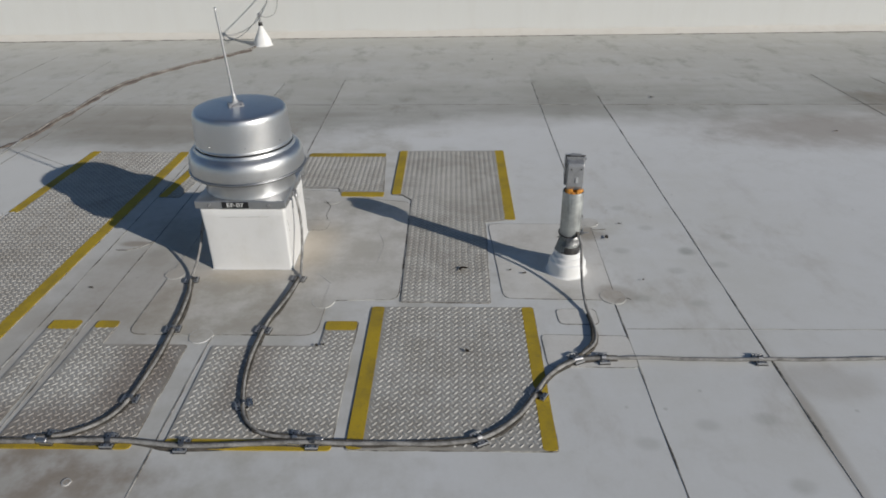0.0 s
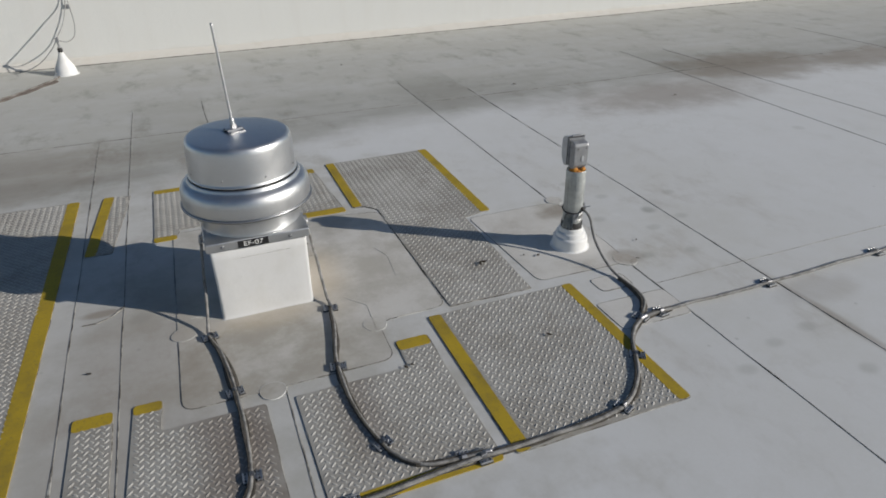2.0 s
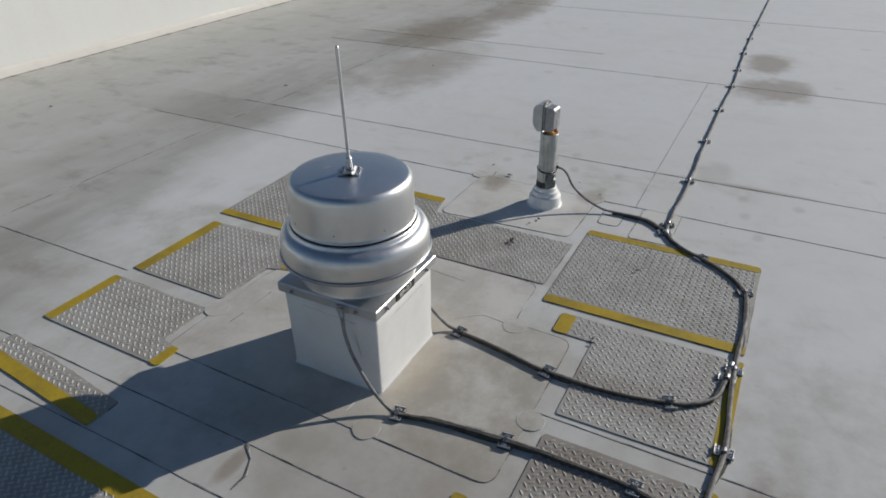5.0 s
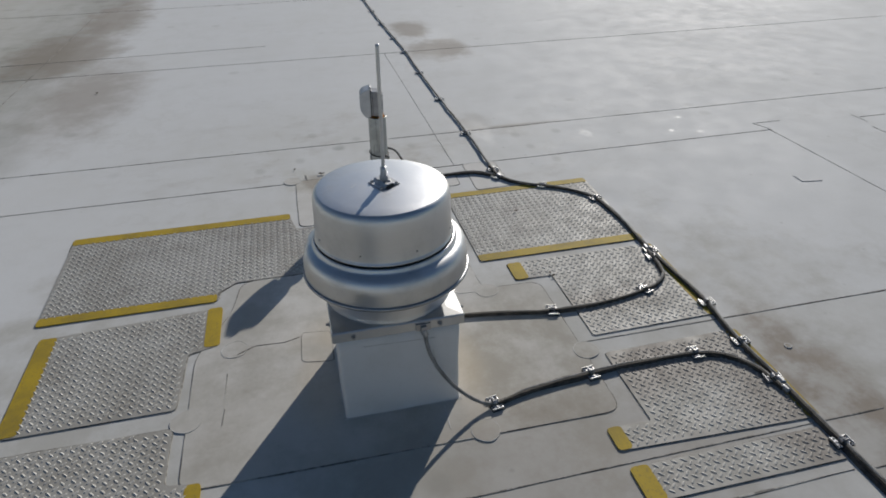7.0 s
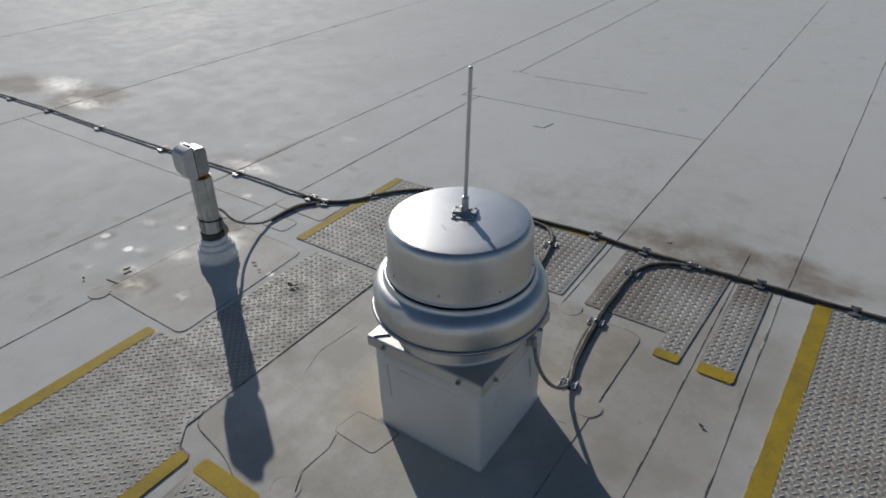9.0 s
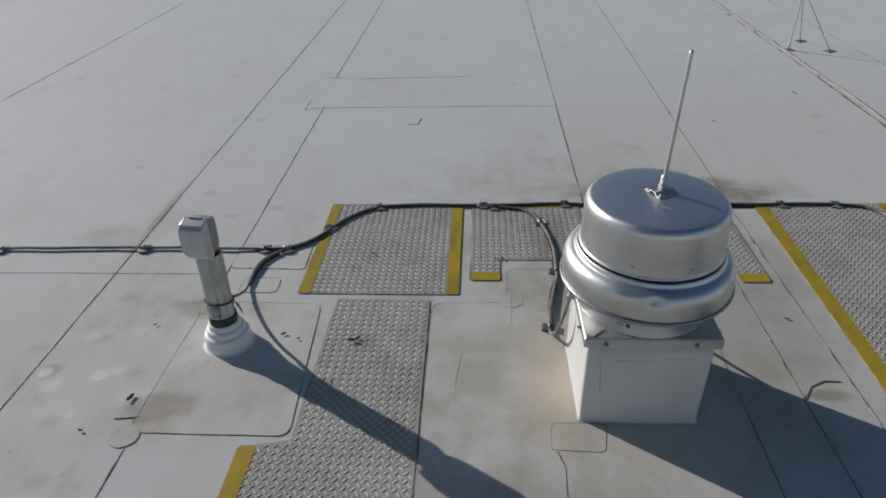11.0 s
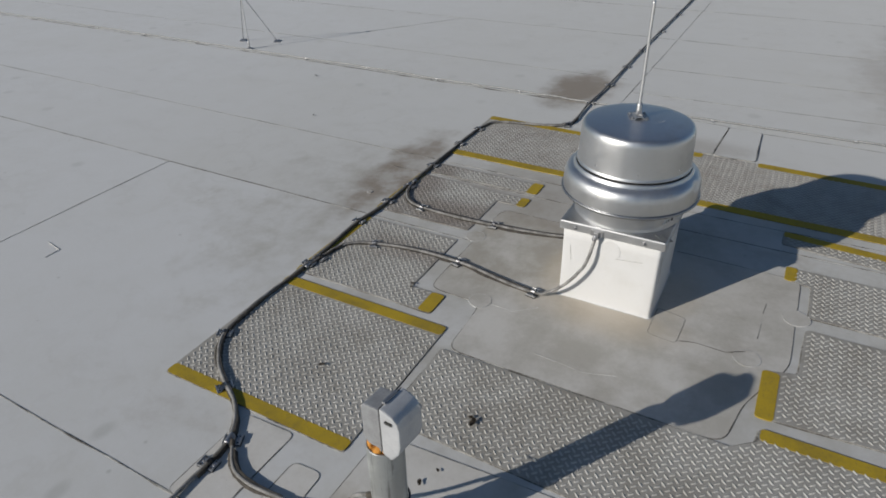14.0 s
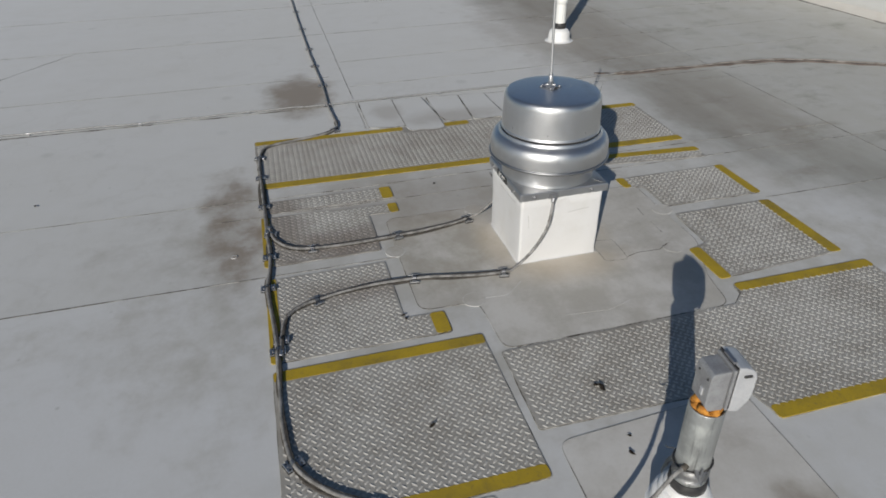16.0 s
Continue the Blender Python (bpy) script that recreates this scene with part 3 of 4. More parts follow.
CIRCLES = [(-0.675, 2.548, 0.052), (-1.165, 2.285, 0.05), (-0.815, 3.645, 0.05), (-1.17, 3.797, 0.055), (-1.466, 2.79, 0.05), (0.69, 2.6, 0.06), (0.715, 3.36, 0.05), (-1.34, 1.50, 0.014)]
for k, (x, y, r) in enumerate(CIRCLES):
    line = [Vector((x + r * math.cos(a) * (1 + 0.04 * math.sin(3 * a + k)), y + r * math.sin(a), 0)) for a in np.linspace(0, 2 * math.pi, 28, endpoint=False)]
    part("round_patch", slab(line, 0.0, 0.0034), M_SHEET, roof)
    part("seam", ribbon([(p.x, p.y) for p in line], 0.0025, 0.0, 0.0036, closed=True, seed=k * 2.3, rough=0.9), M_FAINT, roof)
# short cracks and scuffs in the sheets
for k, line in enumerate([[(-0.46, 2.90), (-0.44, 3.10), (-0.48, 3.22)], [(-1.882, 3.03), (-1.82, 3.028), (-1.76, 3.06), (-1.715, 3.12)], [(-0.325, 3.655), (-0.345, 3.70), (-0.385, 3.728), (-0.44, 3.735)], [(-0.62, 2.20), (-0.655, 2.215)],
                          [(0.70, 3.27), (0.79, 3.28)], [(0.69, 2.55), (0.74, 2.60), (0.77, 2.58)], [(-0.10, 0.30), (-0.08, 0.42), (0.0, 0.42)], [(-1.43, 2.905), (-1.32, 2.90)], [(-0.80, 3.39), (-0.818, 3.45), (-0.81, 3.565), (-0.85, 3.636)], [(-0.68, 2.514), (-0.668, 2.707), (-0.745, 2.80)], [(-0.956, 3.667), (-1.076, 3.670)], [(-1.143, 3.669), (-1.223, 3.675)]]):
    part("scuff", ribbon(line, {1: 0.010, 2: 0.014}.get(k, 0.004), 0.0, 0.0034, seed=k * 4.4, rough=1.0), M_FAINT if k in (0, 6, 7, 9) else M_GRIME, roof)

# dirt line along the bare cable
part("scuff", ribbon([(-3.352, -7.0), (-3.352, -0.5), (-3.33, 1.0), (-3.325, 2.15)], 0.013, 0.0, 0.002, seed=8.8, rough=1.2), M_GRIME, roof)


# ---- walkway pads ----
def lozenge(bm, x, y, z, angle, long=0.0135, wide=0.0050, tall=0.0027):
    c, s = math.cos(angle), math.sin(angle)
    pts = [(-long, 0, 0), (-long * 0.45, -wide, 0), (long * 0.45, -wide, 0), (long, 0, 0), (long * 0.45, wide, 0), (-long * 0.45, wide, 0), (-long * 0.5, 0, tall), (long * 0.5, 0, tall)]
    v = [bm.verts.new((x + c * px - s * py, y + s * px + c * py, z + pz)) for px, py, pz in pts]
    for f in ((0, 1, 6), (1, 2, 7, 6), (2, 3, 7), (3, 4, 7), (4, 5, 6, 7), (5, 0, 6)):
        bm.faces.new([v[i] for i in f])


PAD_TOP = 0.0042


def walkway_pad(label, outline, corner, strips, bare=()):
    """A ribbed walkway sheet: outline, rounded yellow strips, and rectangles with no ribs."""
    cx = sum(p[0] for p in outline) / len(outline)
    cy = sum(p[1] for p in outline) / len(outline)
    pad = thing("walkway_pad", (cx, cy, 0), label, "walkway pad", "walkway pads round the fan")
    line = rounded(outline, corner)
    part("sheet", slab(line, 0.0, PAD_TOP), M_PAD, pad)
    part("grimy_edge", ribbon([(p.x, p.y) for p in line], 0.006, 0.0, PAD_TOP * 0.6, closed=True, seed=cx * 7, rough=0.9), M_GRIME, pad)
    poly = [(p.x, p.y) for p in line]
    step = 0.033
    bm = bmesh.new()
    x0, x1 = min(p[0] for p in poly), max(p[0] for p in poly)
    y0, y1 = min(p[1] for p in poly), max(p[1] for p in poly)
    for i in range(int((x1 - x0) / step) + 2):
        for j in range(int((y1 - y0) / step) + 2):
            for k in (0, 1):
                x, y = x0 + 0.006 + (i + 0.5 * k) * step, y0 + 0.006 + (j + 0.5 * k) * step
                if any(inside(x, y, s) for s in strips) or any(a < x < c and b < y < d for a, b, c, d in bare):
                    continue
                if all(inside(x + dx, y + dy, poly) for dx, dy in ((0.009, 0.009), (-0.009, 0.009), (0.009, -0.009), (-0.009, -0.009))):
                    lozenge(bm, x, y, PAD_TOP - 0.0002, math.pi / 4 if k else -math.pi / 4)
    tread = part("tread", bm, M_TREAD, pad)
    tread["kind"] = "stuff"
    for s in strips:
        part("yellow_strip", slab(rounded(s, 0.018), 0.0005, PAD_TOP + 0.0012), M_YELLOW, pad, "worn yellow safety strip")
    return pad


def rect(x0, y0, x1, y1):
    return [(x0, y0), (x1, y0), (x1, y1), (x0, y1)]


walkway_pad("grey ribbed walkway pad with two yellow edges", rect(-0.44, 1.648, 0.302, 2.508), 0.012,
            [rect(-0.44, 1.648, -0.382, 2.508), rect(0.248, 1.648, 0.302, 2.508)])
walkway_pad("long grey ribbed walkway pad, wide at one end", [(-0.312, 2.552), (0.108, 2.545), (0.118, 3.362), (0.235, 3.385), (0.29, 3.392), (0.292, 4.487), (-0.452, 4.475), (-0.448, 3.735), (-0.392, 3.735), (-0.325, 3.655)], 0.012,
            [rect(-0.455, 3.735, -0.398, 4.478), rect(0.232, 3.39, 0.294, 4.488)])
walkway_pad("grey ribbed walkway pad with a yellow tab", [(-1.082, 1.65), (-0.492, 1.65), (-0.492, 2.392), (-0.63, 2.392), (-0.635, 2.218), (-1.09, 2.218)], 0.014,
            [rect(-0.632, 2.328, -0.492, 2.394), rect(-1.085, 1.642, -0.49, 1.69)])
walkway_pad("stained grey ribbed walkway pad with a yellow tab", [(-1.69, 1.65), (-1.195, 1.65), (-1.2, 2.222), (-1.568, 2.222), (-1.562, 2.388), (-1.662, 2.388)], 0.014,
            [rect(-1.662, 2.338, -1.562, 2.39), rect(-1.69, 1.642, -1.195, 1.688)])
walkway_pad("narrow grey ribbed walkway pad with a yellow end", rect(-1.868, 1.69, -1.732, 2.39), 0.012, [rect(-1.868, 2.328, -1.732, 2.393)])
walkway_pad("short grey ribbed walkway pad with yellow ends", [(-1.105, 3.838), (-0.80, 3.828), (-0.772, 3.712), (-0.508, 3.712), (-0.555, 4.43), (-1.105, 4.412)], 0.02,
            [rect(-0.772, 3.706, -0.505, 3.768), rect(-1.10, 4.362, -0.552, 4.432)])
walkway_pad("small grey ribbed walkway pad with yellow ends", [(-1.572, 3.735), (-1.455, 3.745), (-1.44, 3.84), (-1.195, 3.84), (-1.19, 4.448), (-1.572, 4.452)], 0.02,
            [rect(-1.575, 3.725, -1.455, 3.775), rect(-1.568, 4.398, -1.19, 4.455)])
walkway_pad("sliver of grey ribbed walkway pad with a yellow side", [(-1.915, 3.69), (-1.785, 3.69), (-1.705, 4.445), (-1.855, 4.455)], 0.012, [[(-1.918, 3.69), (-1.862, 3.69), (-1.797, 4.457), (-1.858, 4.457)]])
walkway_pad("long grey ribbed walkway pad with yellow sides", [(-2.765, 1.635), (-2.045, 1.65), (-1.995, 4.455), (-2.705, 4.468)], 0.012,
            [[(-2.11, 1.65), (-2.043, 1.65), (-1.993, 4.457), (-2.06, 4.457)], [(-2.768, 1.635), (-2.708, 1.635), (-2.685, 2.66), (-2.745, 2.66)], [(-2.738, 2.965), (-2.672, 2.965), (-2.676, 3.145), (-2.738, 3.145)], [(-2.738, 3.475), (-2.676, 3.475), (-2.648, 4.47), (-2.712, 4.47)]], [(-2.77, 2.66, -2.64, 2.972)])


# ---- the exhaust fan on its curb ----
FAN = Vector((-1.089, 3.043, 0))


def rect_line(half):
    return [(FAN.x + x, FAN.y + y) for x, y in rect(-half, -half, half, half)]


def rect_fine(half, count=5):
    """A square outline with points along its sides."""
    corners = rect(-half, -half, half, half)
    return [(a[0] + (b[0] - a[0]) * k / count, a[1] + (b[1] - a[1]) * k / count) for a, b in zip(corners, corners[1:] + corners[:1]) for k in range(count)]


def roof_curb():
    curb = thing("roof_curb", FAN, "square white membrane-wrapped curb under the fan", "roof curb")
    bm = bmesh.new()
    levels = [(0.2095, 0.0), (0.2065, 0.005), (0.2050, 0.013), (0.2042, 0.026), (0.2036, 0.045), (0.2036, 0.12), (0.2038, 0.20), (0.205, 0.30), (0.206, 0.366)]
    rings = []
    for half, z in levels:
        ring = []
        for p in rounded(rect_fine(half), 0.014, 4):
            k = 0.004 * noise.noise((p.x * 7, p.y * 7, z * 7))
            ring.append(bm.verts.new((FAN.x + p.x * (1 + k * 3), FAN.y + p.y * (1 + k * 3), z)))
        rings.append(ring)
    for a, b in zip(rings, rings[1:]):
        for i in range(len(a)):
            j = (i + 1) % len(a)
            bm.faces.new((a[i], a[j], b[j], b[i]))
    bm.faces.new(rings[-1])
    body = part("wrap", bm, M_CURB, curb, smooth=True)
    part("foot_seam", ribbon(rect_line(0.2105), 0.004, 0.0, 0.0034, closed=True, seed=2.2, rough=1.3), M_FAINT, curb)
    # lap lines in the wrap: along, height, length and tilt on the south, east, north and west faces
    laps = [(0, -0.01, 0.300, 0.27, -1.0), (1, 0.075, 0.262, 0.13, -6.0), (1, -0.165, 0.235, 0.07, 84.0), (2, 0.02, 0.292, 0.25, -3.0), (2, -0.150, 0.215, 0.14, 86.0), (3, 0.0, 0.305, 0.24, 2.0), (3, 0.12, 0.20, 0.10, 80.0)]
    for k, x, z, length, tilt in laps:
        m = Matrix.Translation(FAN) @ pose(0, 0, 0, 0, 0, 90 * k)
        part("lap", box((length, 0.003, 0.0020), m @ pose(x, -0.2046, z, 0, tilt, 0)), M_GRIME_THIN, curb)
    # welded patch on the east face
    disc = bmesh.new()
    bmesh.ops.create_cone(disc, cap_ends=True, segments=28, radius1=0.046, radius2=0.045, depth=0.004, matrix=Matrix.Translation(FAN) @ pose(0.2050, 0.0, 0.29, 0, 90, 0))
    part("patch", disc, M_CURB, curb)
    return curb


M_GRIME_THIN = plain("thin_lap_line", (0.33, 0.32, 0.30), (0.62, 0.61, 0.58), 20, 0.7)
roof_curb()


def exhaust_fan():
    fan = thing("exhaust_fan", FAN + Vector((0, 0, 0.356)), "spun aluminium mushroom exhaust fan on a white curb", "exhaust fan")
    c = tuple(FAN)
    # square base flange with turned-down lip
    bm = bmesh.new()
    rings = []
    for half, z in ((0.2175, 0.355), (0.2195, 0.354), (0.2195, 0.387), (0.216, 0.3915), (0.20, 0.393), (0.17, 0.395)):
        rings.append([bm.verts.new((FAN.x + p.x, FAN.y + p.y, z)) for p in rounded(rect(-half, -half, half, half), 0.006, 3)])
    for a, b in zip(rings, rings[1:]):
        for i in range(len(a)):
            j = (i + 1) % len(a)
            bm.faces.new((a[i], a[j], b[j], b[i]))
    bm.faces.new(rings[-1])
    part("base_flange", bm, M_FLANGE, fan)
    part("drum", revolve([(0.217, 0.392), (0.220, 0.395), (0.218, 0.400), (0.2165, 0.408), (0.217, 0.478), (0.220, 0.488), (0.226, 0.496), (0.21, 0.500)], c, 96), M_SPUN, fan, smooth=True)
    band = revolve([(0.222, 0.496), (0.262, 0.497), (0.2735, 0.4985), (0.2765, 0.501), (0.2768, 0.505), (0.2766, 0.520), (0.2764, 0.535), (0.2762, 0.548), (0.2757, 0.555), (0.2744, 0.563), (0.2722, 0.571), (0.2690, 0.5785), (0.2648, 0.585), (0.2598, 0.590), (0.2545, 0.594),
                    (0.2495, 0.5965), (0.2450, 0.5985), (0.2415, 0.600), (0.2385, 0.6045), (0.2370, 0.610), (0.2350, 0.6155), (0.2320, 0.6168), (0.228, 0.614), (0.222, 0.606), (0.205, 0.602)], c, 144, 0.004)
    # a creased dent on the north side of the shoulder
    for v in band.verts:
        turn = math.degrees(math.atan2(v.co.y - FAN.y, v.co.x - FAN.x)) - 82
        push = 0.011 * math.exp(-(turn / 5.0) ** 2) * math.exp(-((v.co.z - 0.574) / 0.016) ** 2)
        push += 0.004 * math.exp(-((turn + 9) / 7.0) ** 2) * math.exp(-((v.co.z - 0.545) / 0.03) ** 2)
        out = Vector((v.co.x - FAN.x, v.co.y - FAN.y, 0)).normalized()
        v.co -= out * push
    part("windband", band, M_SPUN, fan, "dented spun aluminium band", smooth=True)
    part("bead", revolve([(0.2725, 0.4925), (0.2785, 0.4915), (0.2825, 0.4935), (0.2838, 0.4975), (0.2822, 0.5015), (0.2785, 0.5035), (0.2755, 0.5030)], c, 96), M_DARK_BEAD, fan, "rolled metal rim", smooth=True)
    # black ring that paints the shade beneath the rolled rim
    part("rim_shade", revolve([(0.2740, 0.4905), (0.2790, 0.4900), (0.2800, 0.4922), (0.2735, 0.4930)], c, 96), M_BLACK, fan, smooth=True)
    part("neck", revolve([(0.205, 0.60), (0.205, 0.642)], c, 64), M_BLACK, fan, smooth=True)
    part("dome", revolve([(0.216, 0.626), (0.224, 0.6215), (0.2292, 0.622), (0.2306, 0.6248), (0.2300, 0.6282), (0.2268, 0.6300), (0.2262, 0.636), (0.2250, 0.67), (0.2232, 0.72), (0.2220, 0.755), (0.2202, 0.768), (0.2162, 0.778), (0.2105, 0.7840), (0.206, 0.7866)], c, 96, 0.003), M_SPUN, fan, smooth=True)
    part("cap", revolve([(0.2061, 0.7865), (0.200, 0.7880), (0.17, 0.7915), (0.10, 0.7960), (0.04, 0.798), (0.0, 0.7985)], c, 96), M_CAP, fan, smooth=True)
    # screws on the dome, on the lip and their clips
    for k in range(8):
        a = radians(18 + 45 * k)
        m = Matrix.Translation((FAN.x + 0.2258 * math.cos(a), FAN.y + 0.2258 * math.sin(a), 0.656)) @ pose(0, 0, 0, 0, 90, math.degrees(a))
        bm = bmesh.new()
        bmesh.ops.create_cone(bm, cap_ends=True, segments=8, radius1=0.0042, radius2=0.0026, depth=0.006, matrix=m)
        part("screw", bm, M_STEEL, fan)
    for k in range(4):
        for off in (-0.15, 0.135):
            m = Matrix.Translation(FAN) @ pose(0, 0, 0, 0, 0, 90 * k) @ pose(off, -0.2215, 0.370, 90)
            bm = bmesh.new()
            bmesh.ops.create_cone(bm, cap_ends=True, segments=12, radius1=0.009, radius2=0.0085, depth=0.003, matrix=m)
            bmesh.ops.create_cone(bm, cap_ends=True, segments=6, radius1=0.0052, radius2=0.0046, depth=0.010, matrix=m @ pose(0, 0, 0.005))
            part("lag_screw", bm, M_STEEL, fan)
    # unit sign on the south lip
    plate = part("nameplate", box((0.128, 0.0026, 0.033), pose(-1.112, FAN.y - 0.2212, 0.3715), 0.0006), M_PLATE, fan, "black engraved unit plate")
    text = bpy.data.curves.new("lettering", "FONT")
    text.body, text.size, text.align_x, text.align_y, text.extrude = "EF-07", 0.031, "CENTER", "CENTER", 0.0004
    holder = new("lettering", text)
    bpy.context.view_layer.update()
    me = bpy.data.meshes.new_from_object(holder.evaluated_get(bpy.context.evaluated_depsgraph_get()))
    bpy.data.objects.remove(holder)
    me.materials.clear()
    me.materials.append(M_LETTER)
    letters = new("lettering", me)
    letters.parent = plate
    letters.matrix_world = pose(-1.112, FAN.y - 0.2231, 0.3715, 90, 0, 0) @ Matrix.Diagonal((1.18, 1, 1, 1))
    part("scratch", box((0.030, 0.0025, 0.0008), pose(-1.092, 3.130, 0.7965, 0, 0, -35)), M_LETTER, fan)
    # small maker's sticker on the drum, and a loose tag on the flange
    a = radians(62)
    m = Matrix.Translation((FAN.x + 0.2185 * math.cos(a), FAN.y + 0.2185 * math.sin(a), 0.432)) @ pose(0, 0, 0, 0, 0, math.degrees(a) + 90)
    sticker = part("sticker", box((0.060, 0.003, 0.021), m, 0.0005), M_SHINY_LABEL, fan, "white maker's sticker")
    part("print_bar", box((0.013, 0.001, 0.013), m @ pose(0.019, -0.0019, 0.0)), M_BLACK, sticker)
    for k in range(3):
        part("print_bar", box((0.026, 0.001, 0.0022), m @ pose(-0.008, -0.0019, -0.005 + 0.005 * k)), M_GRIME, sticker)
    part("metal_tag", box((0.055, 0.028, 0.0012), pose(FAN.x + 0.183, FAN.y + 0.188, 0.3965, 2, 3, 40), 0.0004), M_FLANGE, fan, "loose bright metal tag")
    # conduit entries on the east and west lips
    for side, y in ((1, 2.985), (-1, 2.965)):
        m = Matrix.Translation((FAN.x + side * 0.2225, y, 0.367))
        part("entry_clip", add_box(box((0.006, 0.05, 0.026), m, 0.001), (0.014, 0.02, 0.03), m @ pose(side * 0.008, 0, -0.006), 0.003), M_STEEL, fan)
    return fan


M_DARK_BEAD = metal("dull_bead", (0.34, 0.345, 0.355), 0.38, (2, 2, 2), 0.3, (0.16, 0.16, 0.165))
exhaust_fan()


def lightning_rod(base, top, label):
    rod = thing("lightning_rod", base, label, "lightning rod")
    b, t = Vector(base), Vector(top)
    part("rod", tube([b + (t - b) * 0.04, b.lerp(t, 0.35), b.lerp(t, 0.7), t], 0.0058, 0.01, 10), M_BARE, rod, smooth=True)
    part("ferrule", tube([b + (t - b) * 0.02, b.lerp(t, 0.07), b.lerp(t, 0.13)], 0.0105, 0.012, 10), M_BARE, rod, smooth=True)
    return rod


air_terminal = lightning_rod((-1.101, 3.034, 0.7985), (-1.118, 3.029, 1.240), "thin aluminium air terminal rod bolted to the fan")
saddle = profile_block([(-0.037, 0.0), (-0.037, 0.003), (-0.020, 0.003), (-0.012, 0.011), (0.012, 0.011), (0.020, 0.003), (0.037, 0.003), (0.037, 0.0), (0.018, 0.0), (0.011, 0.008), (-0.011, 0.008), (-0.018, 0.0)], 0.070, Matrix.Translation((-1.101, 3.034, 0.7985)) @ pose(0, 0, 0, 0, 0, 24), 0.0006)
part("saddle", saddle, M_BRACKET, air_terminal, "bent metal saddle")
part("clamp", add_box(box((0.022, 0.020, 0.018), pose(-1.101, 3.034, 0.817, 0, 0, 24), 0.003), (0.046, 0.012, 0.004), pose(-1.101, 3.034, 0.811, 0, 0, 64), 0.001), M_BRACKET, air_terminal)
for sx in (-1, 1):
    for sy in (-1, 1):
        m = Matrix.Translation((-1.101, 3.034, 0.8045)) @ pose(0, 0, 0, 0, 0, 24) @ pose(0.028 * sx, 0.028 * sy, 0)
        bm = bmesh.new()
        bmesh.ops.create_cone(bm, cap_ends=True, segments=6, radius1=0.005, radius2=0.0045, depth=0.006, matrix=m)
        part("bolt", bm, M_STEEL, air_terminal)


# ---- conduit riser with junction boxes ----
RISER = Vector((0.507, 2.846, 0))


